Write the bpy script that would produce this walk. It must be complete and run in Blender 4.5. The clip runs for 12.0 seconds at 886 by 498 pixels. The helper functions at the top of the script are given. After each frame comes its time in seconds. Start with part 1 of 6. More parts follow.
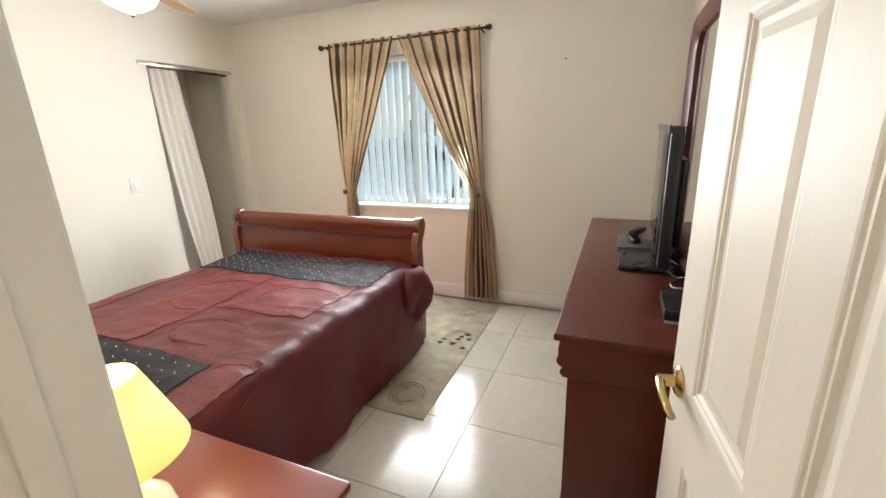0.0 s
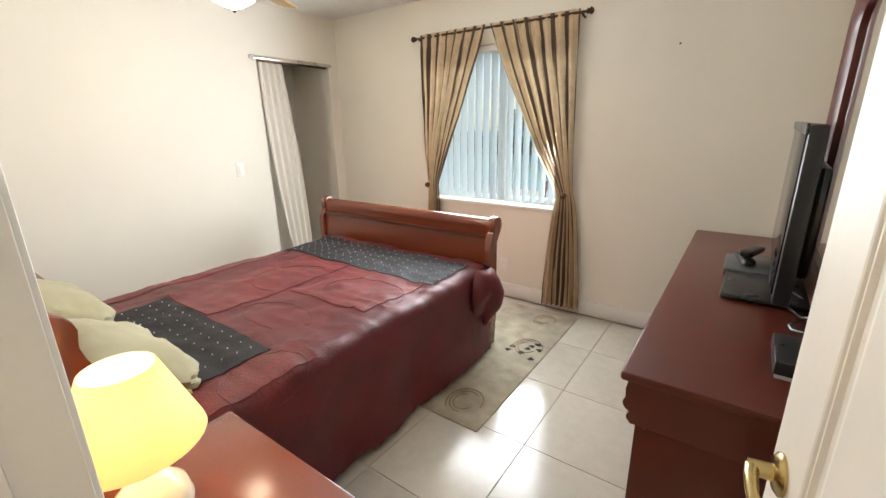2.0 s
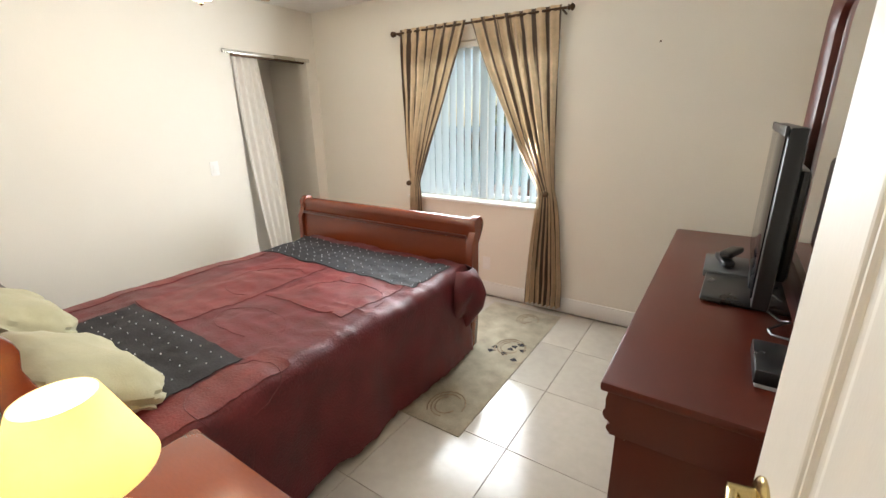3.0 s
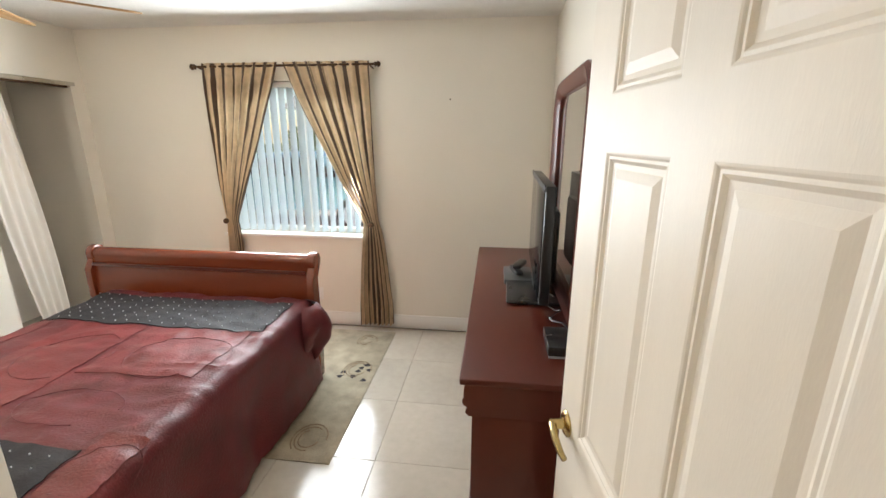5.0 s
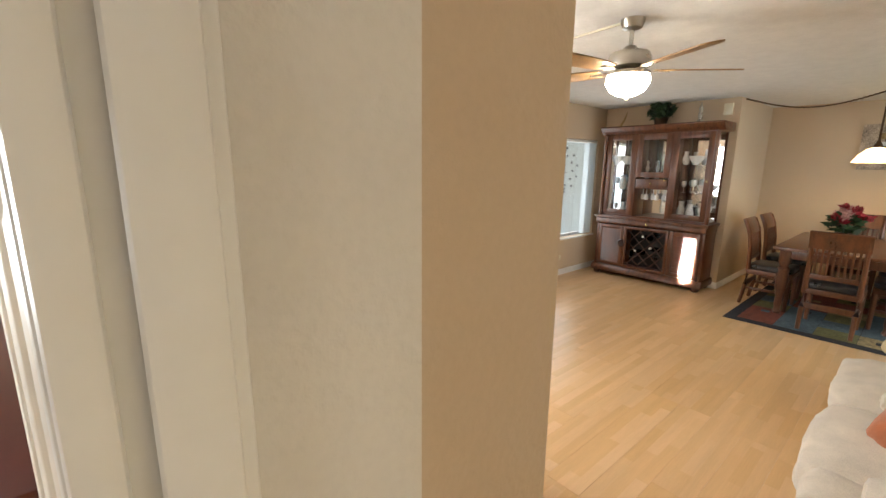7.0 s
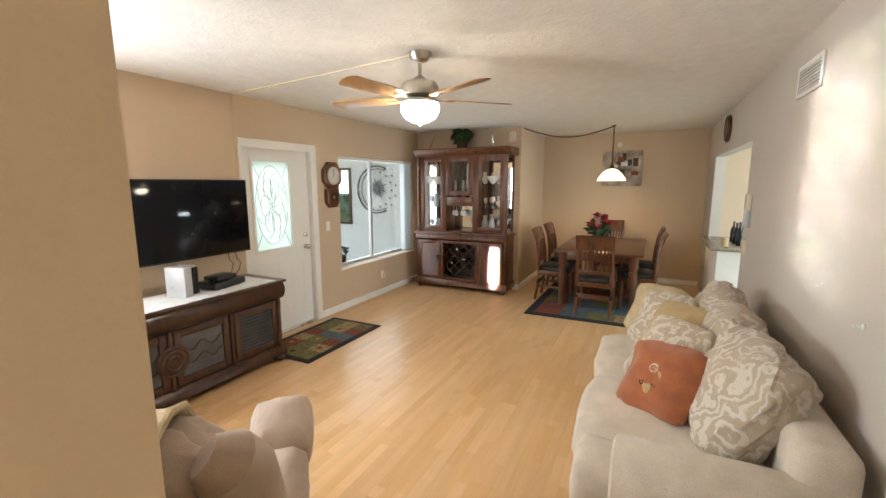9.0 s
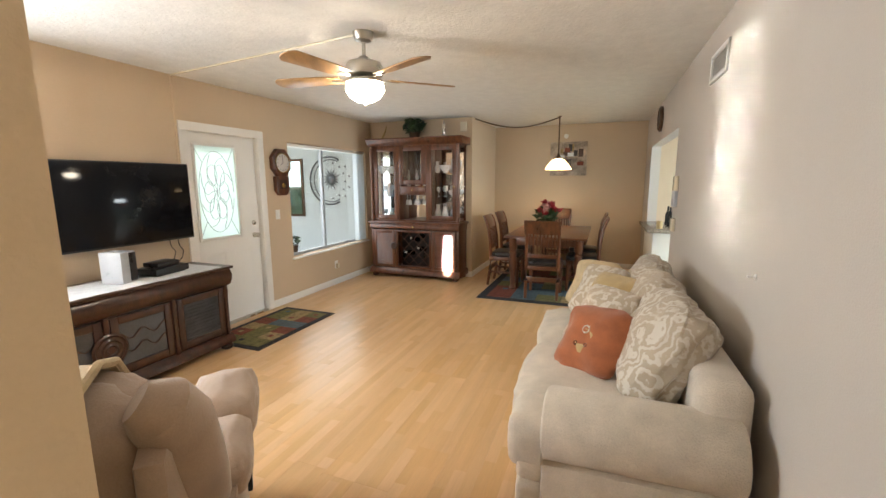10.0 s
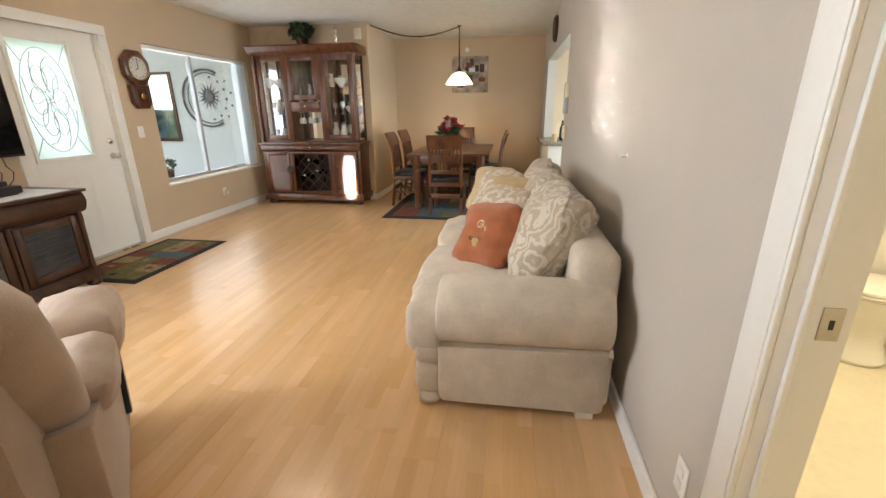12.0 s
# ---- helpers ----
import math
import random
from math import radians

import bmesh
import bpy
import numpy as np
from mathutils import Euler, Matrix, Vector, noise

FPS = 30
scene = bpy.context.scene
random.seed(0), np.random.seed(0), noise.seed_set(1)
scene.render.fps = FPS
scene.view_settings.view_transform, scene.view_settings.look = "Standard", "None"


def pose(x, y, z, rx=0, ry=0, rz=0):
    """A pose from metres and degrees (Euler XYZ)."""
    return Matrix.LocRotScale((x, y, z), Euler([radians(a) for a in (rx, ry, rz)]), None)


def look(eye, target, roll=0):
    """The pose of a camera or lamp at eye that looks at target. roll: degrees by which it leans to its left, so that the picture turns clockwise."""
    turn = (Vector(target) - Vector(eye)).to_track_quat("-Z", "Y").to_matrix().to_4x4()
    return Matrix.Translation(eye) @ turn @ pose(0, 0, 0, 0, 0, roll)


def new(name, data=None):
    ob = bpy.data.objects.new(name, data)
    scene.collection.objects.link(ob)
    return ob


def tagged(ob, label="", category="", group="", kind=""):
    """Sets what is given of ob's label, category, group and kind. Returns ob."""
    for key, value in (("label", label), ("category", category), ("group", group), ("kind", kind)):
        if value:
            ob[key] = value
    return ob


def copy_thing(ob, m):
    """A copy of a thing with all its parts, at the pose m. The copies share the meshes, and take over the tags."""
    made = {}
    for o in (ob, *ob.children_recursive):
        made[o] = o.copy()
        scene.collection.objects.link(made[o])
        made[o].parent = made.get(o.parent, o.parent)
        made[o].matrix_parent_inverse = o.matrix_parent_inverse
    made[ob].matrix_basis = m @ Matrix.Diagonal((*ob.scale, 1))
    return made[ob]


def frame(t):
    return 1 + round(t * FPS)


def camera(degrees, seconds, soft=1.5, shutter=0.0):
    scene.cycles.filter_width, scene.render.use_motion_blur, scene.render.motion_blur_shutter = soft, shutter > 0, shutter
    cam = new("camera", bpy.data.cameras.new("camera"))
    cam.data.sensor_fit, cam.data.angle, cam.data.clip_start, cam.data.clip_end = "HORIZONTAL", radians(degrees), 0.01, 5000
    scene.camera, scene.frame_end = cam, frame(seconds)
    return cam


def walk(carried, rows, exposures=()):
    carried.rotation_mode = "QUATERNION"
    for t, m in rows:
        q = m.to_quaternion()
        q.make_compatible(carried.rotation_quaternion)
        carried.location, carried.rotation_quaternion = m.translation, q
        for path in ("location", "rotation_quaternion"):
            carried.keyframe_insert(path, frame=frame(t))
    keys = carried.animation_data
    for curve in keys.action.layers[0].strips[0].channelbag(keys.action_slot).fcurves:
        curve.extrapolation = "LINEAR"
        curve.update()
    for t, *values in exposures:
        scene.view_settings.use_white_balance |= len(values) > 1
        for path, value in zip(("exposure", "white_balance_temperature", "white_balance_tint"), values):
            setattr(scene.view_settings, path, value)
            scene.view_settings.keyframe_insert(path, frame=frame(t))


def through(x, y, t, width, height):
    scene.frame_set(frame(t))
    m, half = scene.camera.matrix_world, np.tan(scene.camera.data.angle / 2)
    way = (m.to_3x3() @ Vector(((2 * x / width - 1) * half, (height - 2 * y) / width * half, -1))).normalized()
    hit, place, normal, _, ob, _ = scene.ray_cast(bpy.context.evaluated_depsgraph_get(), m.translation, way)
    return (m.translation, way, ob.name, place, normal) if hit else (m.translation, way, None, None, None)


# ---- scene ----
cam = camera(93.2, 12.0)
PATH = [
    (0, (0.383, 0.174, 1.476), (-0.369, 1.944, 0.927), -2.0),
    (0.5, (0.428, 0.248, 1.456), (-0.579, 1.889, 0.918), -1.8),
    (1, (0.422, 0.302, 1.474), (-0.681, 1.878, 0.927), -1.5),
    (1.5, (0.418, 0.309, 1.475), (-0.711, 1.863, 0.917), -1.3),
    (2, (0.417, 0.347, 1.476), (-0.705, 1.902, 0.908), -1.0),
    (2.5, (0.416, 0.419, 1.465), (-0.687, 1.984, 0.886), -0.9),
    (2.7, (0.42, 0.423, 1.472), (-0.671, 1.994, 0.887), -0.9),
    (4.3, (0.3, 0.192, 1.627), (-0.381, 1.986, 1.064), -0.1),
    (4.5, (0.296, 0.158, 1.64), (-0.271, 1.996, 1.092), 0.2),
    (5, (0.327, 0.118, 1.658), (0.094, 2.035, 1.138), 0.2),
    (5.5, (0.384, 0.118, 1.652), (0.547, 2.051, 1.165), 0.2),
    (6, (0.458, 0.122, 1.647), (1.035, 1.983, 1.197), 0.3),
    (6.5, (0.576, 0.114, 1.668), (1.548, 1.809, 1.239), 0.3),
    (7, (0.655, 0.083, 1.638), (1.936, 1.566, 1.24), 0.6),
    (7.5, (0.708, 0.097, 1.681), (2.221, 1.351, 1.308), 0.5),
    (7.7, (0.713, 0.051, 1.686), (2.28, 1.24, 1.325), 0.5),
    (9.3, (0.788, -0.032, 1.628), (2.584, 0.795, 1.327), -0.2),
    (9.5, (0.751, -0.067, 1.6), (2.562, 0.726, 1.3), -0.2),
    (10, (0.728, -0.117, 1.531), (2.572, 0.587, 1.212), -0.3),
    (10.5, (0.755, -0.16, 1.458), (2.627, 0.444, 1.101), -0.4),
    (11, (0.774, -0.165, 1.411), (2.66, 0.344, 0.983), -0.5),
    (11.5, (0.776, -0.178, 1.373), (2.661, 0.232, 0.847), -0.5),
    (12, (0.782, -0.202, 1.328), (2.658, 0.087, 0.7), -0.5),
]

walk(cam, [(t, look(eye, target, roll)) for t, eye, target, roll in PATH], [(0, 0.0), (5.5, 0.0), (7.5, 0.12), (10.5, 0.12), (12, 0.22)])

# ---- world, sun, window light and added fill lamps ----
world = bpy.data.worlds.new("sky")
scene.world = world
world.use_nodes = True
_n = world.node_tree.nodes
_sky = _n.new("ShaderNodeTexSky")
_sky.sky_type = "NISHITA"
_sky.sun_disc = False
_sky.sun_elevation, _sky.sun_rotation = radians(57), radians(321)
world.node_tree.links.new(_sky.outputs[0], _n["Background"].inputs[0])
_n["Background"].inputs[1].default_value = 0.15
_sd = bpy.data.lights.new("sun", "SUN")
_sd.energy, _sd.angle, _sd.color = 5.0, radians(0.5), (1.0, 0.95, 0.86)
sun = new("sun", _sd)
sun.matrix_world = look((-9, 11, 22), (0, 0, 0))


def area_lamp(name, eye, target, w, h, watts, color):
    d = bpy.data.lights.new(name, "AREA")
    d.shape, d.size, d.size_y, d.energy, d.color = "RECTANGLE", w, h, watts, color
    ob = new(name, d)
    ob.matrix_world = look(eye, target)
    return ob


# area lamps standing in for daylight; the bedroom one is room-side of its curtains
area_lamp("bedroom_window_daylight", (-1.3, 3.36, 1.45), (-1.1, 0, 1.1), 1.1, 1.1, 80, (0.90, 0.96, 1.0))
area_lamp("living_window_daylight", (5.95, 3.95, 1.3), (5.6, 0, 0.8), 1.7, 1.35, 20, (0.90, 0.96, 1.0))
area_lamp("door_glass_daylight", (4.0, 3.78, 1.42), (4.0, 0, 0.9), 0.5, 0.85, 2.2, (0.95, 1.0, 0.97))
# fill light at an assumed side opening that stays out of view
area_lamp("assumed_side_fill", (1.35, 3.72, 1.5), (2.6, 0, 1.2), 0.8, 1.3, 105, (0.86, 0.93, 1.0))
# added fill light; the bathroom has no modelled fixture
area_lamp("bathroom_fill", (2.3, -1.7, 2.44), (2.3, -1.7, 0), 0.4, 0.4, 38, (1.0, 0.84, 0.56))
# added fill to brighten the dark kitchen, whose wall has no window
area_lamp("kitchen_fill", (6.6, -3.2, 1.7), (6.6, 0, 1.2), 1.6, 1.0, 230, (0.85, 0.95, 1.0))
# added lamp at the porch edge, brightens the stucco seen through the window
area_lamp("porch_fill", (4.6, 7.3, 1.9), (7.3, 4.4, 1.3), 2.4, 1.0, 34, (0.90, 0.97, 1.0))
# added outdoor lamp, pointed at the blind to whiten its vanes
area_lamp("blind_backlight", (-1.3, 6.2, 3.6), (-1.3, 3.6, 1.4), 2.4, 1.6, 620, (0.85, 0.96, 1.0))
# added fill light for the hall, with no fixture behind it
area_lamp("hall_fill", (-0.6, -0.3, 2.46), (-0.6, -0.3, 0), 0.3, 0.3, 9, (1.0, 0.93, 0.82))

# added narrow beams, aimed to throw the bright patches on wall and hutch
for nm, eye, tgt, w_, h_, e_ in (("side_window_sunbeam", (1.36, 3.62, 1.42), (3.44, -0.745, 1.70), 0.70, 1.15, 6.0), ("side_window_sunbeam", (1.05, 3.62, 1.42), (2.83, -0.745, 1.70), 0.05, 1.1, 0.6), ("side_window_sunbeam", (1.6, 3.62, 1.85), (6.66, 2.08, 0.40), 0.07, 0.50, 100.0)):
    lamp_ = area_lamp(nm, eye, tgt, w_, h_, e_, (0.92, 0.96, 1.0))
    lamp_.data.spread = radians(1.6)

# ---- materials ----


def mat(name, color, rough=0.6, metal=0.0, var=0.08, scale=6.0, fine=90.0, bump=0.15, stretch=(1, 1, 1), dark=None, coat=0.0, sheen=0.0, rand=0.0, noise_rough=0.1, island=False):
    """A surface with variation at two scales, fine relief and uneven gloss."""
    m = bpy.data.materials.new(name)
    m.use_nodes = True
    t = m.node_tree
    N, L = t.nodes, t.links
    b = N["Principled BSDF"]
    co = N.new("ShaderNodeTexCoord")
    mp = N.new("ShaderNodeMapping")
    mp.inputs["Scale"].default_value = stretch
    L.new(co.outputs["Object"], mp.inputs["Vector"])
    n1 = N.new("ShaderNodeTexNoise")
    n1.inputs["Scale"].default_value, n1.inputs["Detail"].default_value = scale, 5
    n2 = N.new("ShaderNodeTexNoise")
    n2.inputs["Scale"].default_value, n2.inputs["Detail"].default_value = fine, 3
    vec = mp.outputs["Vector"]
    info = N.new("ShaderNodeObjectInfo")
    if rand:
        add = N.new("ShaderNodeVectorMath")
        add.operation = "ADD"
        mul = N.new("ShaderNodeVectorMath")
        mul.operation = "SCALE"
        mul.inputs[0].default_value = (37, 53, 71)
        L.new(info.outputs["Random"], mul.inputs["Scale"])
        L.new(vec, add.inputs[0])
        L.new(mul.outputs[0], add.inputs[1])
        vec = add.outputs[0]
    L.new(vec, n1.inputs["Vector"])
    L.new(vec, n2.inputs["Vector"])
    mix = N.new("ShaderNodeMath")
    mix.operation = "MULTIPLY_ADD"
    mix.inputs[1].default_value = 0.35
    L.new(n2.outputs["Fac"], mix.inputs[0])
    sc = N.new("ShaderNodeMath")
    sc.operation = "MULTIPLY"
    sc.inputs[1].default_value = 0.65
    L.new(n1.outputs["Fac"], sc.inputs[0])
    L.new(sc.outputs[0], mix.inputs[2])
    fac = mix.outputs[0]
    if rand:
        r2 = N.new("ShaderNodeMath")
        r2.operation = "MULTIPLY_ADD"
        r2.inputs[1].default_value = rand
        L.new(info.outputs["Random"], r2.inputs[0])
        L.new(fac, r2.inputs[2])
        fac = r2.outputs[0]
    ramp = N.new("ShaderNodeValToRGB")
    lo = dark or [max(0, c * (1 - 2.2 * var)) for c in color]
    hi = [min(1, c * (1 + 1.2 * var)) for c in color]
    ramp.color_ramp.elements[0].position, ramp.color_ramp.elements[1].position = 0.3, 0.72 + rand * 0.8
    ramp.color_ramp.elements[0].color, ramp.color_ramp.elements[1].color = (*lo, 1), (*hi, 1)
    L.new(fac, ramp.inputs[0])
    L.new(ramp.outputs[0], b.inputs["Base Color"])
    rr = N.new("ShaderNodeMapRange")
    rr.inputs["To Min"].default_value, rr.inputs["To Max"].default_value = max(0.03, rough - noise_rough), min(1, rough + noise_rough)
    L.new(n1.outputs["Fac"], rr.inputs["Value"])
    L.new(rr.outputs[0], b.inputs["Roughness"])
    b.inputs["Metallic"].default_value = metal
    b.inputs["Coat Weight"].default_value = coat
    b.inputs["Coat Roughness"].default_value = 0.15
    b.inputs["Sheen Weight"].default_value = sheen
    if bump:
        bp = N.new("ShaderNodeBump")
        bp.inputs["Strength"].default_value, bp.inputs["Distance"].default_value = bump, 0.004
        L.new(n2.outputs["Fac"], bp.inputs["Height"])
        L.new(bp.outputs[0], b.inputs["Normal"])
    return m


def glow(name, color, strength):
    m = bpy.data.materials.new(name)
    m.use_nodes = True
    b = m.node_tree.nodes["Principled BSDF"]
    b.inputs["Base Color"].default_value = (*color, 1)
    b.inputs["Emission Color"].default_value = (*color, 1)
    b.inputs["Emission Strength"].default_value = strength
    b.inputs["Roughness"].default_value = 0.35
    return m


def glass(name, rough=0.0, tint=(1, 1, 1)):
    m = bpy.data.materials.new(name)
    m.use_nodes = True
    N, L = m.node_tree.nodes, m.node_tree.links
    for nd in list(N):
        if nd.type == "BSDF_PRINCIPLED":
            N.remove(nd)
    tr, gl, mx = N.new("ShaderNodeBsdfTransparent"), N.new("ShaderNodeBsdfGlossy"), N.new("ShaderNodeMixShader")
    tr.inputs[0].default_value = (*tint, 1)
    gl.inputs["Roughness"].default_value = rough + 0.02
    mx.inputs[0].default_value = 0.06
    L.new(tr.outputs[0], mx.inputs[1])
    L.new(gl.outputs[0], mx.inputs[2])
    L.new(mx.outputs[0], N["Material Output"].inputs[0])
    return m


def translucent(name, color, through=0.5):
    m = bpy.data.materials.new(name)
    m.use_nodes = True
    N, L = m.node_tree.nodes, m.node_tree.links
    b = N["Principled BSDF"]
    b.inputs["Base Color"].default_value = (*color, 1)
    b.inputs["Roughness"].default_value = 0.8
    w = N.new("ShaderNodeTexNoise")
    w.inputs["Scale"].default_value = 180
    bp = N.new("ShaderNodeBump")
    bp.inputs["Strength"].default_value, bp.inputs["Distance"].default_value = 0.15, 0.002
    L.new(w.outputs["Fac"], bp.inputs["Height"])
    L.new(bp.outputs[0], b.inputs["Normal"])
    tl, mx = N.new("ShaderNodeBsdfTranslucent"), N.new("ShaderNodeMixShader")
    tl.inputs[0].default_value = (*color, 1)
    mx.inputs[0].default_value = through
    L.new(b.outputs[0], mx.inputs[1])
    L.new(tl.outputs[0], mx.inputs[2])
    L.new(mx.outputs[0], N["Material Output"].inputs[0])
    return m


M_CREAM = mat("cream_wall_paint", (0.80, 0.76, 0.68), 0.7, var=0.02, scale=1.5, fine=160, bump=0.25, noise_rough=0.02)
M_TAN = mat("tan_wall_paint", (0.60, 0.465, 0.322), 0.65, var=0.03, scale=1.5, fine=160, bump=0.25, noise_rough=0.02)
# greyer than the tan walls: cool daylight on this side put into the colour
M_GREIGE = mat("daylight_greyed_wall", (0.52, 0.47, 0.415), 0.82, var=0.03, scale=1.5, fine=160, bump=0.25, noise_rough=0.02)
M_WHITE = mat("white_gloss_paint", (0.82, 0.81, 0.78), 0.36, noise_rough=0.03, var=0.02, scale=3, fine=60, bump=0.06)
M_DOORP = mat("white_door_paint", (0.80, 0.75, 0.67), 0.48, noise_rough=0.03, var=0.02, scale=3, fine=70, bump=0.05, stretch=(6, 6, 1))
M_CEIL = mat("textured_ceiling_paint", (0.80, 0.79, 0.76), 0.9, var=0.04, scale=8, fine=45, bump=1.0)
M_CEILB = mat("bedroom_ceiling_paint", (0.78, 0.77, 0.74), 0.9, var=0.03, scale=8, fine=45, bump=0.6)
M_TILE = mat("beige_floor_tile", (0.47, 0.425, 0.36), 0.17, var=0.09, scale=2.2, fine=22, bump=0.03, rand=0.25)
M_GROUT = mat("floor_grout", (0.36, 0.32, 0.26), 0.9, var=0.1)
M_PLANK = mat("maple_laminate", (0.66, 0.415, 0.205), 0.30, noise_rough=0.02, var=0.08, scale=3.0, fine=34, bump=0.02, stretch=(0.35, 5, 1), rand=0.22, coat=0.12)


def strip_pattern(m, wide, long, amount):
    """Short staves inside each plank, every one of its own tone."""
    N, L = m.node_tree.nodes, m.node_tree.links
    b = N["Principled BSDF"]
    base = b.inputs["Base Color"].links[0].from_socket
    co, info, sep = N.new("ShaderNodeTexCoord"), N.new("ShaderNodeObjectInfo"), N.new("ShaderNodeSeparateXYZ")
    L.new(co.outputs["Object"], sep.inputs[0])

    def calc(op, a, c):
        nd = N.new("ShaderNodeMath")
        nd.operation = op
        for k, v in enumerate((a, c)):
            if isinstance(v, (int, float)):
                nd.inputs[k].default_value = v
            elif v is not None:
                L.new(v, nd.inputs[k])
        return nd.outputs[0]

    row = calc("FLOOR", calc("DIVIDE", sep.outputs[1], wide), None)
    shift = calc("ADD", calc("MULTIPLY", row, 0.37), calc("MULTIPLY", info.outputs["Random"], 7.0))
    col = calc("FLOOR", calc("ADD", calc("DIVIDE", sep.outputs[0], long), shift), None)
    cb_ = N.new("ShaderNodeCombineXYZ")
    L.new(row, cb_.inputs[0])
    L.new(col, cb_.inputs[1])
    L.new(calc("MULTIPLY", info.outputs["Random"], 91.0), cb_.inputs[2])
    wn = N.new("ShaderNodeTexWhiteNoise")
    L.new(cb_.outputs[0], wn.inputs["Vector"])
    hsv = N.new("ShaderNodeHueSaturation")
    L.new(base, hsv.inputs["Color"])
    L.new(calc("ADD", calc("MULTIPLY", wn.outputs["Value"], amount), 1 - amount / 2), hsv.inputs["Value"])
    L.new(calc("ADD", calc("MULTIPLY", wn.outputs["Value"], -amount), 1 + amount / 2), hsv.inputs["Saturation"])
    L.new(hsv.outputs[0], b.inputs["Base Color"])


strip_pattern(M_PLANK, 0.065, 0.43, 0.11)
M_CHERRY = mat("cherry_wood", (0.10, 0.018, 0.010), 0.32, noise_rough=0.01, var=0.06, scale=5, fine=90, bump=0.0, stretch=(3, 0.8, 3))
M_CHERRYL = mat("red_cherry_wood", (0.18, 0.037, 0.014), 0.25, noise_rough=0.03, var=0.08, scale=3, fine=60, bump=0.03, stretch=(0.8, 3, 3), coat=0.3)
M_WALNUT = mat("dark_walnut_wood", (0.062, 0.023, 0.013), 0.33, var=0.35, scale=4, fine=40, bump=0.05, stretch=(5, 5, 0.6), coat=0.2)
M_OAK = mat("brown_hutch_wood", (0.14, 0.047, 0.019), 0.32, var=0.35, scale=4, fine=40, bump=0.05, stretch=(5, 5, 0.6), coat=0.2)
M_BLACK = mat("black_plastic", (0.015, 0.015, 0.017), 0.3, var=0.1, bump=0.02)
M_SCREEN = mat("black_glossy_screen", (0.006, 0.007, 0.01), 0.08, var=0.1, bump=0.0, noise_rough=0.02)
M_SCREEN.node_tree.nodes["Principled BSDF"].inputs["Specular IOR Level"].default_value = 0.22
M_SILVER = mat("grey_plastic", (0.45, 0.47, 0.5), 0.3, var=0.05, bump=0.02)
M_NICKEL = mat("brushed_nickel", (0.55, 0.52, 0.46), 0.28, metal=1, var=0.08, fine=200, bump=0.03)
M_BRASS = mat("aged_brass", (0.50, 0.38, 0.17), 0.22, metal=1, var=0.15, bump=0.03)
M_BRONZE = mat("dark_bronze", (0.10, 0.06, 0.035), 0.4, metal=0.8, var=0.15, bump=0.03)
M_MAROON = mat("maroon_quilt_satin", (0.125, 0.013, 0.018), 0.5, var=0.22, scale=9, fine=110, bump=0.7, sheen=0.02)
M_ROSE = mat("rose_quilt_satin", (0.165, 0.022, 0.023), 0.5, var=0.2, scale=9, fine=110, bump=0.7, sheen=0.02)
M_CHAR = mat("charcoal_quilt_fabric", (0.017, 0.015, 0.019), 0.72, var=0.5, scale=25, fine=140, bump=0.6)
M_OLIVE = mat("olive_cotton", (0.40, 0.37, 0.23), 0.85, var=0.08, scale=8, fine=250, bump=0.3, sheen=0.2)
M_SOFA = mat("oatmeal_sofa_weave", (0.62, 0.54, 0.44), 0.9, var=0.1, scale=9, fine=150, bump=0.9, sheen=0.25)
M_SUEDE = mat("taupe_microsuede", (0.42, 0.315, 0.24), 0.85, var=0.1, scale=6, fine=200, bump=0.35, sheen=0.4)
M_THROW = mat("tan_knit_throw", (0.56, 0.44, 0.27), 0.95, var=0.1, scale=20, fine=120, bump=0.9)
M_RUST = mat("rust_pillow_cloth", (0.38, 0.115, 0.04), 0.85, var=0.15, scale=14, fine=200, bump=0.4, sheen=0.3)
M_GOLD = mat("gold_pillow_cloth", (0.46, 0.33, 0.15), 0.8, var=0.12, scale=10, fine=200, bump=0.4, sheen=0.3)
M_MIRROR = mat("mirror_silver", (0.85, 0.86, 0.86), 0.03, metal=1, var=0.01, bump=0.0, noise_rough=0.01)
M_GLASS = glass("clear_glass")
M_BLIND = translucent("white_blind_vane", (0.80, 0.84, 0.86), 0.55)
M_SHEER = translucent("white_closet_curtain_cloth", (0.82, 0.78, 0.72), 0.15)
M_SHADE = translucent("cream_lampshade_cloth", (0.95, 0.85, 0.60), 0.65)
M_BULB = glow("warm_bulb", (1.0, 0.76, 0.40), 150)
M_BOWL = glow("lit_frosted_bowl", (1.0, 0.88, 0.70), 66)
M_BOWLB = glow("lit_amber_bowl", (1.0, 0.82, 0.58), 42)
M_PEND = glow("lit_alabaster_shade", (1.0, 0.74, 0.42), 3.5)
M_CERAM = mat("cream_ceramic", (0.75, 0.68, 0.52), 0.15, var=0.04, bump=0.01)
M_PORC = mat("white_porcelain", (0.82, 0.80, 0.74), 0.08, var=0.02, bump=0.0)
M_LEAF = mat("dark_green_leaf", (0.03, 0.07, 0.02), 0.5, var=0.4, bump=0.05)
M_FLOWER = mat("crimson_petal", (0.42, 0.02, 0.035), 0.6, var=0.4, bump=0.05)
M_PINK = mat("pale_pink_petal", (0.70, 0.40, 0.36), 0.6, var=0.2, bump=0.05)
M_STUCCO = mat("pale_porch_stucco", (0.74, 0.78, 0.78), 0.85, var=0.04, scale=3, fine=60, bump=0.5)
M_GRASS = mat("lawn_grass", (0.09, 0.13, 0.035), 0.9, var=0.4, scale=3, fine=60, bump=0.6)
